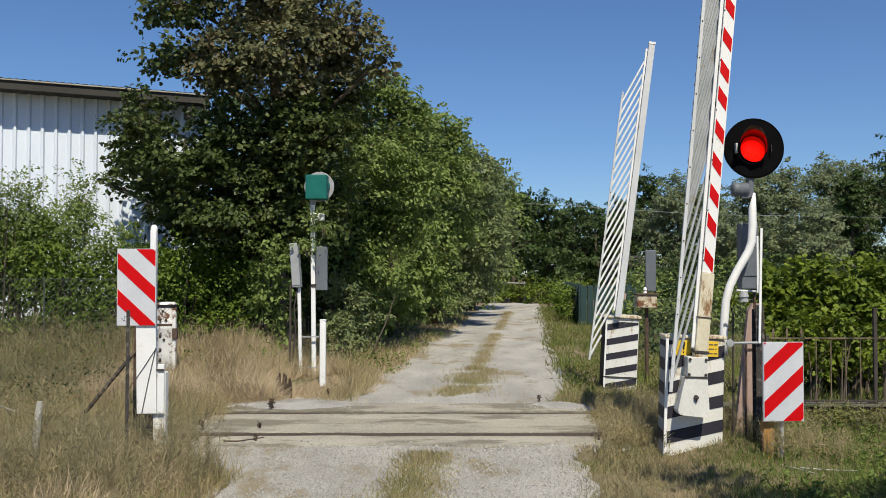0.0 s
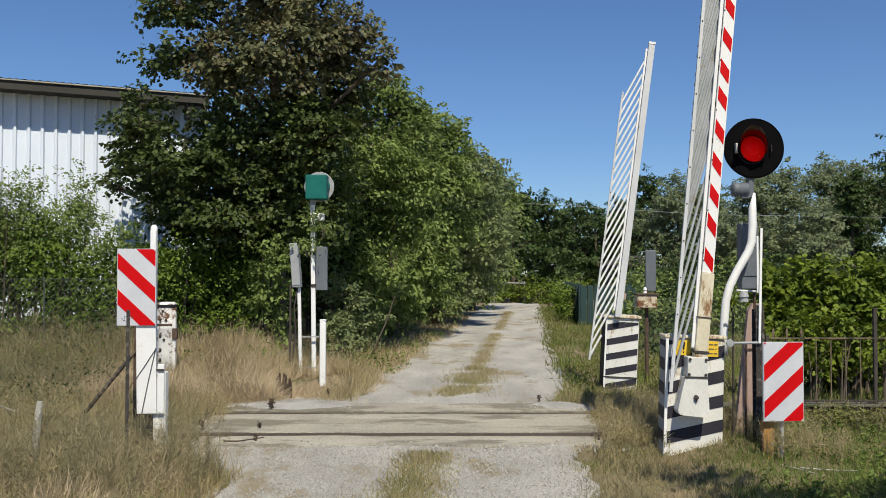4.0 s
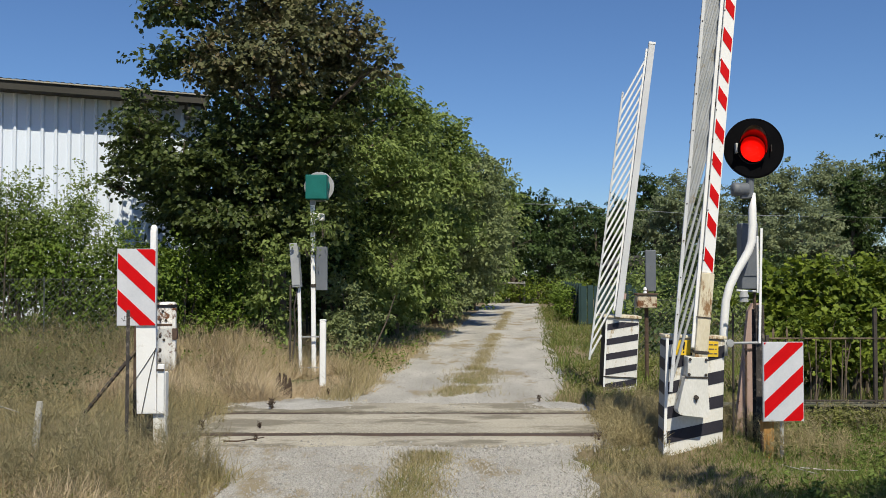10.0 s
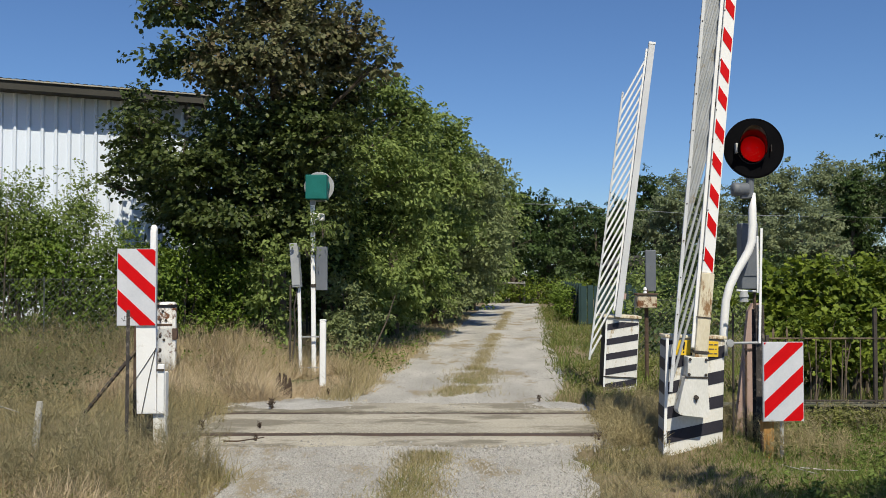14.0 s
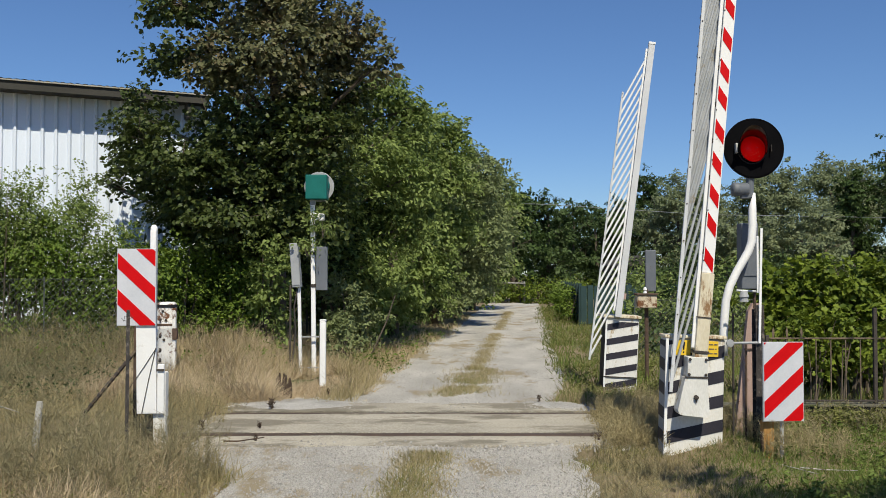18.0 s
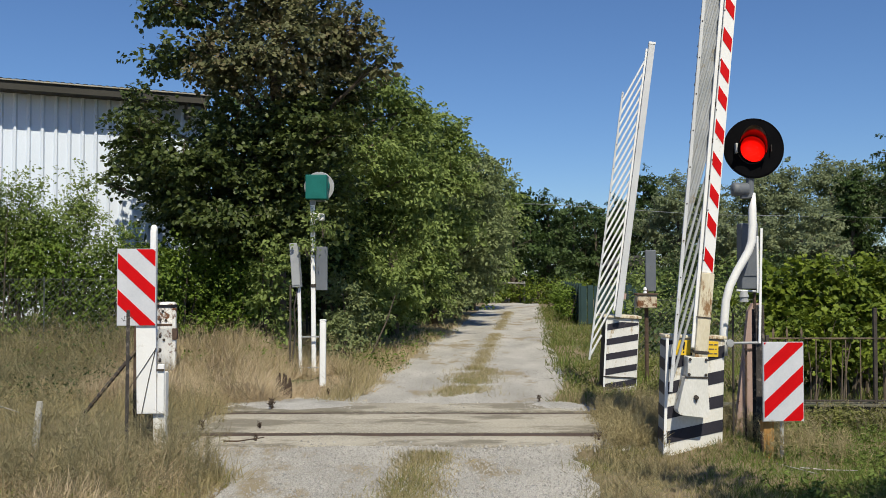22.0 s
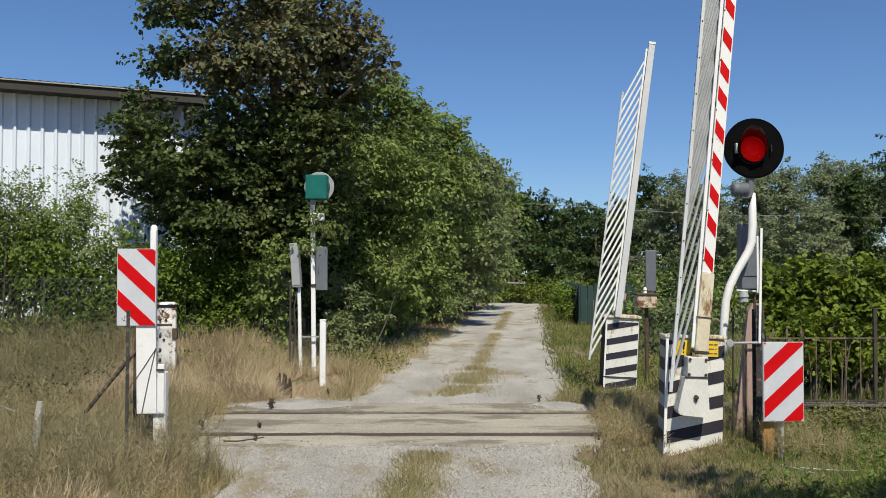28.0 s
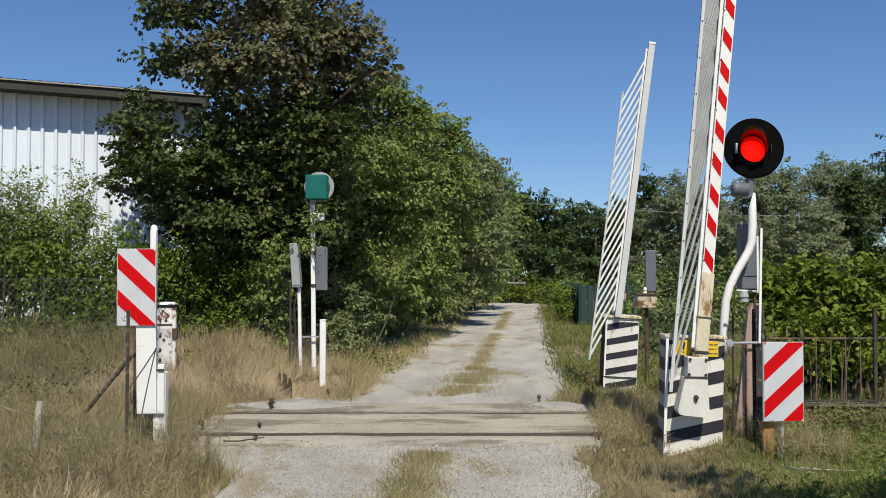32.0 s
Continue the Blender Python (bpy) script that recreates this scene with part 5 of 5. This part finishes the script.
for i, (x, y, top, w) in enumerate(((4.5, 60, 7.0, 2.4), (7.0, 62, 7.2, 2.3), (9.2, 66, 6.9, 2.2), (1.5, 58, 7.8, 2.4), (11.2, 68, 6.9, 2.2), (13.0, 70, 7.2, 2.2), (6.0, 75, 8.4, 3.0), (10.5, 76, 7.4, 2.8), (14.5, 77, 7.6, 2.8))):
    far_tree("wood_tree", x, y, top, w, M_LEAF_FAR if i in (0, 3) else M_WOOD_DARK, "dark green tree closing the lane", 200 + i, low=0.06, size=0.22, dens=0.5)
far_tree("wood_tree", 15.9, 70, 9.7, 1.7, M_WOOD_DARK, "dark round-headed tree above the willows", 231, low=0.3, size=0.21, dens=0.7)
for i, (x, y, top, w) in enumerate(((14.6, 58, 7.8, 2.4), (17.4, 60, 7.4, 2.6), (20.2, 60, 8.7, 2.8), (22.8, 60, 8.9, 2.8), (25.4, 61, 9.1, 2.8), (27.4, 62, 9.9, 2.6), (17.0, 50, 4.9, 2.2), (19.2, 50, 5.3, 2.3), (14.2, 47, 4.4, 2.0), (17.6, 43, 3.6, 1.7))):
    far_tree("willow_tree", x, y, top, w, M_WILLOW, "grey-green willow at the field's edge", 220 + i, low=0.12, size=0.185, dens=0.5)
for i, (x, y, top, w) in enumerate(((22.9, 52, 7.5, 1.5), (25.0, 52, 8.2, 1.8))):
    far_tree("wood_tree", x, y, top, w, M_WOOD_DARK if i else M_LEAF_FAR, "green leafy tree at the field's edge", 260 + i, low=0.04, n=16, size=0.18, dens=0.6)
tree("wood_tree", (22.6, 46, 0), 0.16, 8.2, [(22.4, 46, 8.5, 0.7, 0.6, 0.28), (21.9, 46, 7.7, 0.6, 0.5, 0.22), (22.9, 46, 7.5, 0.8, 0.6, 0.3), (21.7, 46, 7.1, 0.5, 0.5, 0.2), (22.8, 46, 6.2, 0.9, 0.7, 0.5), (22.4, 46, 5.2, 0.9, 0.7, 0.5)], M_WOOD_DARK, 0.16,
     "dark sparse-topped tree at the field's edge", seed=271, sway=0.1, dens=0.32, group="far wood", shape=SPRAY_LEAF)


# ---------------------------------------------------------------- grass
def grass(name, pts, height, width, material, seed, label, lean=0.5, z=None, tall=None, patch=0.6):
    """Bent blades at the given places; tall: how high they stand, place by place."""
    rng = np.random.default_rng(seed)
    n = len(pts)
    clump = np.array([noise.noise((x * 1.6, y * 1.6, seed * 1.7)) for x, y in pts])
    gz = np.array([ground_z(x, y) for x, y in pts]) if z is None else np.full(n, z)
    pos = np.column_stack([pts, gz - 0.01])
    a = rng.uniform(0, 2 * math.pi, n)
    k = np.abs(rng.normal(size=n)) * lean
    tip = np.column_stack([np.cos(a) * k, np.sin(a) * k, np.ones(n)])
    nrm = np.column_stack([np.cos(a + 0.6), np.sin(a + 0.6), np.full(n, 0.4)])
    ln = height * rng.uniform(0.35, 1.2, n) * (1 + patch * clump)
    if tall is not None:
        ln *= np.array([tall(x, y) for x, y in pts])
    ob = scatter(name, pos, tip, nrm, ln, np.full(n, width) * rng.uniform(0.6, 1.3, n), BLADE, material)
    return tagged(ob, label, "grass", kind="stuff")


def sown(count, area, keep, seed, gaps=-0.25):
    """Random places of an area that keep() allows, thinned in patches; denser towards the eye."""
    rng = np.random.default_rng(seed)
    y = area[2] + (area[3] - area[2]) * rng.uniform(0, 1, count) ** 1.5
    x = rng.uniform(area[0], area[1], count)
    ok = np.array([noise.noise((p * 1.3, q * 1.3, seed * 0.37)) for p, q in zip(x, y)]) > gaps + rng.uniform(-0.25, 0.25, count)
    ok &= np.array([keep(p, q) for p, q in zip(x, y)])
    return np.column_stack([x, y])[ok]


def weeds(name, pts, height, material, seed, label, twigs=16, width=0.004, tall=None):
    """Dead plants: a stalk with many thin side twigs and seed scraps."""
    rng = np.random.default_rng(seed)
    n = len(pts)
    gz = np.array([ground_z(x, y) for x, y in pts])
    base = np.column_stack([pts, gz])
    a, k = rng.uniform(0, 2 * math.pi, n), np.abs(rng.normal(size=n)) * 0.35
    stem = np.column_stack([np.cos(a) * k, np.sin(a) * k, np.ones(n)])
    stem /= np.linalg.norm(stem, axis=1, keepdims=True)
    h = height * rng.uniform(0.5, 1.15, n)
    if tall is not None:
        h *= np.array([tall(x, y) for x, y in pts])
    s = rng.uniform(0.15, 1.0, (n, twigs))
    pos = base[:, None, :] + stem[:, None, :] * (s * h[:, None])[:, :, None]
    tip = stem[:, None, :] * 0.7 + rng.normal(size=(n, twigs, 3)) * 0.65
    ln = (h[:, None] * rng.uniform(0.12, 0.36, (n, twigs))).ravel()
    pos = np.vstack([base, pos.reshape(-1, 3)])
    tip = np.vstack([stem, tip.reshape(-1, 3)])
    ln = np.concatenate([h, ln])
    wd = np.concatenate([np.full(n, width * 1.3), np.full(n * twigs, width)]) * rng.uniform(0.7, 1.5, n * (twigs + 1))
    ob = scatter(name, pos, tip, rng.normal(size=(len(pos), 3)), ln, wd, BLADE, material)
    return tagged(ob, label, "weeds", kind="stuff")


def leafy(name, pts, height, size, material, seed, label, per=14):
    """Low broad-leaved weeds: small heaps of leaves."""
    rng = np.random.default_rng(seed)
    n = len(pts)
    gz = np.array([ground_z(x, y) for x, y in pts])
    base = np.column_stack([pts, gz])
    h = height * rng.uniform(0.4, 1.3, n)
    u = rng.normal(size=(n, per, 3)) * np.array([0.45, 0.45, 0.0])
    up = rng.uniform(0.05, 1.0, (n, per, 1)) * np.array([0, 0, 1.0])
    pos = (base[:, None, :] + (u + up) * h[:, None, None]).reshape(-1, 3)
    tip = (u + rng.normal(size=(n, per, 3)) * 0.3 + np.array([0, 0, 0.15])).reshape(-1, 3)
    nrm = rng.normal(size=(n * per, 3)) * 0.4 + np.array([0, 0, 1.0])
    ln = size * rng.uniform(0.5, 1.3, n * per)
    ob = scatter(name, pos, tip, nrm, ln, ln * 0.9, OVAL_LEAF, material)
    return tagged(ob, label, "weeds", kind="stuff")


def off_lane(x, y, gap=0.0):
    if 8.9 < y < 11.7:
        return x < -2.45 - 0.25 * noise.noise((y * 3, 0, 0)) or x > (1.62 if y < 10.7 else 1.9) + 0.2 * noise.noise((y * 3, 5, 0))
    wide = 0.95 * apron(y) if x < 0 and y < 9 else 0.0
    return abs(x - road_mid(y)) > 1.30 + wide + gap + 0.25 * noise.noise((y * 1.2, x, 0))


def left_field(x, y):
    bare = ((x + 1.95) / 0.68) ** 2 + ((y - 13.5) / 1.9) ** 2 < 0.8 + 0.5 * noise.noise((x * 3, y * 2, 7.0))
    return off_lane(x, y) and x < road_mid(y) and x > -0.50 * y - 0.6 and not bare


def right_field(x, y):
    return off_lane(x, y) and x > road_mid(y) and x < 0.50 * y + 0.6


def lane_side(count, y0, y1, half, seed):
    rng = np.random.default_rng(seed)
    y = y0 + (y1 - y0) * rng.uniform(0, 1, count) ** 1.7
    x = np.array([road_mid(v) for v in y]) + rng.normal(size=count) * half * np.where(y < 9, 0.62, np.where(y > 16, 0.42, 0.9))
    full = np.array([(12.4 < q < 15.8 or q < 8.5) and noise.noise((p * 1.2, q * 1.2, 4.0)) > -0.25 for p, q in zip(x, y)])
    thin = np.array([q > 15.8 and noise.noise((q * 0.35 + 2.2, 9.0, p * 0.4)) > -0.4 for p, q in zip(x, y)])
    ok = full | (thin & (rng.uniform(0, 1, count) < 0.9))
    return np.column_stack([x, y])[ok]


def strip_tall(x, y):
    return 1.6 if 12.4 < y < 16.2 else 1.0


def back_tall(x, y):
    return (0.75 + 0.75 * min(1.0, max(0.0, (y - 10) / 6))) * (1 + 0.55 * noise.noise((x * 0.9, y * 0.9, 21.0)))


grass("dry_grass", sown(72000, (-9.5, -1.0, 6.2, 18.0), left_field, 301), 0.28, 0.006, M_DRY, 301, "tall straw-coloured dry grass", 0.85, tall=back_tall, patch=1.3)
weeds("dry_weeds", sown(4400, (-9.0, -1.8, 6.2, 16.0), lambda x, y: left_field(x, y) and (x < -4.6 or y < 11.5), 302, -0.1), 0.46, M_WEED, 302, "grey-brown dry weeds", 14, tall=back_tall)
grass("dry_grass", np.column_stack([np.random.default_rng(5).normal(-1.95, 0.42, 7000), np.random.default_rng(6).normal(13.4, 1.1, 7000)]), 0.10, 0.008, M_STRAW, 323, "trodden straw round the posts", 1.8)
weeds("dry_weeds", sown(900, (-4.8, -1.75, 6.6, 9.4), left_field, 341, -0.1), 0.48, M_WEED, 341, "fluffy grey-brown seed heads on dry weeds", 30, 0.0032)
grass("dry_grass", sown(16000, (-4.6, -2.0, 6.2, 8.6), left_field, 342, -0.1), 0.26, 0.006, M_STRAW, 342, "yellow straw at the field's near edge", 1.0, patch=1.2)
weeds("tall_dry_weeds", sown(4200, (-9.0, -4.9, 12.0, 16.2), left_field, 313, -0.3), 0.46, M_WEED, 313, "tall grey dead weeds before the hedge", 9, 0.006)
weeds("straw_weeds", sown(3000, (-9.0, -1.8, 6.2, 17.0), left_field, 312, 0.0), 0.42, M_DRY, 312, "straw-coloured dead weeds", 14, tall=back_tall)
grass("green_grass", sown(7000, (-4.5, -1.0, 6.2, 9.0), left_field, 303, 0.0), 0.15, 0.006, M_OLIVE, 303, "sparse green grass among the weeds", 0.7)
grass("dry_grass", sown(40000, (-5.0, 2.5, 12.0, 36.0), left_field, 304), 0.24, 0.010, M_DRY, 304, "dry grass on the lane's verge", 0.7)
grass("green_grass", sown(42000, (0.8, 7.0, 6.2, 11.5), lambda x, y: right_field(x, y) and (x > 2.25 or noise.noise((x * 1.7, y * 1.7, 31.0)) > 0.12), 305, -0.5), 0.085, 0.006, M_OLIVE, 305, "short olive-green grass round the barrier", 0.8)
grass("dry_grass", sown(46000, (-5.2, -1.8, 11.8, 18.6), left_field, 321, -0.6), 0.38, 0.007, M_STRAW, 321, "flattened straw on the bank", 1.3)
grass("dry_grass", sown(28000, (-3.5, 2.0, 12.5, 34.0), left_field, 322, -0.5), 0.20, 0.011, M_STRAW, 322, "orange straw on the lane's verge", 1.1)
grass("dry_grass", sown(20000, (0.8, 2.4, 6.2, 12.5), right_field, 315, -0.2), 0.10, 0.006, M_DRY, 315, "flattened dry grass round the barrier", 1.2)
grass("green_grass", sown(40000, (2.1, 7.0, 6.2, 10.1), right_field, 316, -0.35), 0.10, 0.006, M_GRASS, 316, "fresh green grass beside the railing", 0.8)
grass("dry_grass", sown(7000, (1.4, 2.9, 11.5, 13.6), right_field, 343, -0.3), 0.17, 0.008, M_DRY, 343, "dry grass at the far barrier's foot", 1.2)
weeds("brush_weeds", np.column_stack([np.random.default_rng(7).normal(1.54, 0.09, 90), np.random.default_rng(8).normal(9.40, 0.12, 90)]), 0.17, M_CHAR, 344, "blackened dead twigs at the deck's end", 26, 0.005)
weeds("brush_weeds", sown(1900, (1.5, 2.4, 8.7, 12.3), right_field, 326, -0.5), 0.25, M_DRY, 326, "brown dead brush at the deck's end", 14, 0.0035, tall=lambda x, y: 1.0 if y < 11 else 0.5)
weeds("dry_weeds", sown(2400, (1.4, 3.6, 7.9, 12.9), right_field, 306, -0.2), 0.29, M_DRY, 306, "brown dead weeds round the barrier", 20, 0.0035, tall=lambda x, y: 0.45 if y > 11 else 0.28 if 1.9 < x < 2.75 and y < 8.75 else 1.0)
grass("olive_grass", sown(44000, (1.2, 12.0, 11.6, 48.0), right_field, 317), 0.22, 0.014, M_OLIVE, 317, "olive grass verge beside the lane", 0.8)
grass("green_grass", sown(36000, (1.2, 12.0, 11.6, 48.0), right_field, 307), 0.20, 0.014, M_GRASS, 307, "green grass verge beside the lane", 0.6)
grass("dry_grass", sown(4500, (0.9, 2.1, 6.6, 8.9), right_field, 318, -0.1), 0.15, 0.005, M_WEED, 318, "dry tangled stalks before the barrier", 1.7)
grass("dry_grass", sown(12000, (1.45, 2.6, 8.9, 12.8), right_field, 361, -0.4), 0.17, 0.0055, M_STRAW, 361, "tangled straw beside the deck's end", 1.5)
leafy("leafy_weeds", sown(900, (3.0, 6.0, 9.75, 10.24), lambda x, y: True, 335, -0.2), 0.15, 0.045, M_OLIVE, 335, "weeds growing against the low wall")
weeds("dry_weeds", sown(260, (2.9, 6.0, 9.5, 10.22), lambda x, y: True, 336, -0.2), 0.28, M_WEED, 336, "thin dry stalks against the railing", 10, 0.004)
for seed, paint, high in ((351, M_DRY, 0.18), (352, M_OLIVE, 0.12)):
    grass("verge_grass", sown(9000, (-7.0, 7.0, -9.0, 6.3), off_lane, seed, -0.2), high, 0.011, paint, seed, "rough grass beside the near lane", 0.9)
leafy("leafy_weeds", sown(800, (2.2, 6.5, 6.3, 9.8), right_field, 331, 0.0), 0.10, 0.045, M_GRASS, 331, "broad-leaved green weeds in the grass")
leafy("leafy_weeds", sown(450, (-4.5, -1.4, 6.3, 9.0), left_field, 332, 0.0), 0.14, 0.035, M_OLIVE, 332, "olive weeds among dry grass")
leafy("leafy_weeds", sown(900, (-9.0, -4.6, 11.5, 16.0), left_field, 337, -0.1), 0.34, 0.055, M_WOOD_DARK, 337, "dark green weeds under the dry stalks", 12)
leafy("leafy_weeds", sown(1000, (-6.5, 0.5, 14.5, 26.0), left_field, 333, 0.0), 0.26, 0.06, M_BUSH, 333, "green weeds at the foot of the bushes")
leafy("leafy_weeds", sown(900, (1.6, 4.0, 11.5, 26.0), right_field, 334, 0.0), 0.16, 0.05, M_OLIVE, 334, "olive weeds on the verge")
grass("green_grass", lane_side(7000, 6.2, 16.5, 0.17, 308), 0.055, 0.006, M_OLIVE, 308, "green grass strip along the lane's middle", 1.1, 0.0, strip_tall)
grass("dry_grass", lane_side(34000, 6.2, 42.0, 0.24, 309), 0.07, 0.006, M_DRY, 309, "dry grass strip along the lane's middle", 1.1, 0.0, strip_tall)


def stones(name, count, area, size, seed, label, keep, paint=None):
    rng = np.random.default_rng(seed)
    pts = np.column_stack([rng.uniform(area[0], area[1], count), rng.uniform(area[2], area[3], count)])
    pts = pts[np.array([keep(x, y) for x, y in pts])]
    n = len(pts)
    a = rng.uniform(0, 2 * math.pi, n)
    shape = ([(0.5, 0, 0.3), (0.1, 0.55, 0.25), (-0.5, 0.15, 0.3), (-0.1, -0.5, 0.3), (0, 0, 0.62), (0.6, 0.05, -0.3), (0.1, 0.65, -0.3), (-0.6, 0.1, -0.3), (-0.1, -0.6, -0.3)],
             [(0, 1, 4), (1, 2, 4), (2, 3, 4), (3, 0, 4), (5, 6, 1, 0), (6, 7, 2, 1), (7, 8, 3, 2), (8, 5, 0, 3)])
    s = size * rng.uniform(0.35, 1.0, n) ** 1.6
    tip = np.column_stack([np.cos(a), np.sin(a), rng.normal(size=n) * 0.15])
    ob = scatter(name, np.column_stack([pts, np.full(n, 0.002)]), tip, np.tile([0, 0, 1.0], (n, 1)), s, s * rng.uniform(0.6, 1.0, n), shape, paint or M_STONE)
    tagged(ob, label, "gravel", kind="stuff")


def on_lane(x, y):
    return abs(x - road_mid(y)) < 1.45 + (0.9 * apron(y) if x < 0 and y < 9 else 0.0) and not 8.95 < y < 11.5


def deck_edge(x, y):
    return (-2.6 < x < 2.0) and (abs(y - 11.55) < 0.3 or abs(y - 8.8) < 0.25) and noise.noise((x * 1.5, y, 4)) > -0.1


stones("gravel", 10000, (-2.5, 2.0, 6.2, 16.0), 0.014, 401, "loose pale gravel on the lane", on_lane)
stones("gravel", 6000, (-2.7, -0.5, 11.0, 12.6), 0.022, 404, "heaped pale gravel beyond the track", lambda x, y: ((x + 1.75) / 0.95) ** 2 + ((y - 11.72) / 0.55) ** 2 < 1 + 0.6 * noise.noise((x * 3, y * 3, 2)), M_STONE_PALE)
stones("gravel", 900, (1.0, 2.0, 11.1, 12.2), 0.022, 405, "pale gravel beside the lane beyond the track", lambda x, y: ((x - 1.45) / 0.42) ** 2 + ((y - 11.6) / 0.42) ** 2 < 1 + 0.6 * noise.noise((x * 3, y * 3, 2)), M_STONE_PALE)
stones("gravel", 6500, (-2.4, 1.2, 6.3, 8.9), 0.017, 406, "fine grey gravel worn loose before the track", on_lane)
stones("gravel", 1500, (-2.4, 1.8, 9.0, 11.6), 0.016, 403, "stray gravel on the crossing deck", lambda x, y: abs(y - 9.44) > 0.1 and abs(y - 10.95) > 0.1)
stones("gravel", 3200, (-2.8, 2.1, 8.4, 12.0), 0.036, 402, "broken stones along the deck's edges", deck_edge)


# ---------------------------------------------------------------- small things
def dead_plant(x, y, h, seed, label):
    rng = np.random.default_rng(seed)
    t = thing("dead_plant", pose(x, y, 0.0), label, "plant")
    bm = tube([(0, 0, -0.03), (0.01, 0, h * 0.6), (0.02, 0.01, h)], [0.008, 0.006, 0.003], 5)
    part("stalk", bm, M_CHAR, t)
    n = 60
    pos = np.column_stack([rng.normal(size=n) * 0.1 * h, rng.normal(size=n) * 0.1 * h, rng.uniform(0.1, 1.0, n) * h])
    tip = rng.normal(size=(n, 3)) * np.array([1, 1, 0.6]) + np.array([0, 0, 0.5])
    ob = scatter("leaves", pos, tip, rng.normal(size=(n, 3)), rng.uniform(0.25, 0.5, n) * h, rng.uniform(0.1, 0.25, n) * h, SPRAY_LEAF, M_CHAR, t)
    tagged(ob, kind="stuff")


for k, (x, y, h) in enumerate(((-2.50, 9.72, 0.10), (-1.92, 9.80, 0.07), (-1.82, 9.10, 0.06), (-2.05, 11.2, 0.12), (-1.55, 12.6, 0.08), (1.22, 11.9, 0.08))):
    dead_plant(x, y, h, 500 + k, "small dark withered plant on the crossing")


def stick(pts, rad, material, label, name="fallen_branch"):
    t = thing(name, pose(*pts[0]), label, "branch")
    o = Vector(pts[0])
    part("limb", tube([Vector(p) - o for p in pts], [rad, rad * 0.8, rad * 0.5][:len(pts)], 6), material, t)


stick([(-2.10, 8.98, 0.02), (-1.95, 8.92, 0.03), (-1.72, 9.02, 0.05)], 0.009, M_CHAR, "dark broken branch lying on gravel")
stick([(2.72, 8.12, 0.02), (2.85, 7.75, 0.03), (2.98, 7.45, 0.03)], 0.005, M_STAKE, "pale twig lying in the grass")
stick([(2.93, 7.70, 0.03), (3.12, 7.66, 0.02), (3.35, 7.58, 0.03)], 0.005, M_STAKE, "pale twig lying in the grass")
stick([(-1.35, 17.4, 0.1), (-1.05, 17.3, 0.75), (-0.88, 17.2, 1.25)], 0.018, M_BARK, "bare leaning branch at the verge", "leaning_branch")
stick([(-4.35, 8.9, 0.40), (-4.15, 8.85, 0.36), (-3.98, 8.8, 0.32)], 0.007, M_CONCRETE, "pale dry stalk in the weeds", "dry_stalk")


def build_hut():
    t = thing("field_hut", pose(9.4, 45.0, 0, 0, 0, 12), "small grey hut among the trees", "building")
    part("wall", box((-0.8, 0.0, -0.1), (0.8, 2.4, 2.1), 0.02), M_FASCIA, t, "dark boarded walls")
    part("roof", prism([(-0.95, 2.1), (0.95, 2.1), (0.9, 2.2), (0.0, 2.6), (-0.9, 2.2)], -0.25, 2.6), M_FASCIA, t, "grey sheet roof")
    part("door", box((-0.4, -0.03, 0.0), (0.4, -0.002, 1.9), 0.01), M_GREYBOX, t)


build_hut()
chain_link("chain_link_fence", 3.6, 8.0, 17.5, 1.15, "old wire mesh fence at the field")
t = thing("overhead_wire", pose(0, 48, 0), "thin overhead wire before the far trees", "wire")
part("cable", tube([(-4, 8, 6.2), (6, 4, 5.6), (14, 2, 4.9), (24, 0, 4.6), (40, 0, 4.9)], 0.012, 5), M_GREYLIGHT, t)

# ---------------------------------------------------------------- what moves
def motions():
    # the lamp's flashing: the made-up drum shows its lit, waning, dark and waxing sides in turn, snapping from one to
    # the next
    for drum, c in DRUMS:
        def turned(a):
            return Matrix.Translation(c) @ Matrix.Rotation(radians(a), 4, "Z")
        rows, angle = [(0.0, turned(0))], 0
        k = 0
        while True:
            off, on = round((0.375 + 0.909 * k) * FPS), round((0.735 + 0.909 * k) * FPS)
            if on + 3 > 32 * FPS:
                break
            for f, a in ((off - 1, 0.2), (off, 90), (off + 1, 90.2), (off + 2, 180), (on - 2, 180.2), (on - 1, 270), (on, 270.2), (on + 1, 360)):
                rows.append((f / FPS, turned(angle + a)))
            angle += 360
            k += 1
        rows.append((32.0, turned(angle)))
        walk(drum, rows)
    # leaf clumps of the nearer trees swing a little in the wind, more in two gusts
    rng = random.Random(77)
    for ob, root, size in SWAY:
        if size < 0.2:
            continue
        ph, sp = rng.uniform(0, 6.28), rng.uniform(0.8, 1.2)
        rows = []
        for i in range(41):
            s = 0.8 * i
            gust = 0.35 + 0.8 * math.exp(-((s - 1.8) / 1.6) ** 2) + 0.9 * math.exp(-((s - 30.3) / 2.6) ** 2)
            a = size * gust * (math.sin(1.9 * sp * s + ph) - 0.5 * gust)
            b = size * 0.7 * gust * math.sin(1.5 * sp * s + 1.7 * ph)
            rows.append((s, Matrix.Translation(root) @ pose(0, 0, 0, b, a, 0.6 * a)))
        walk(ob, rows)


motions()
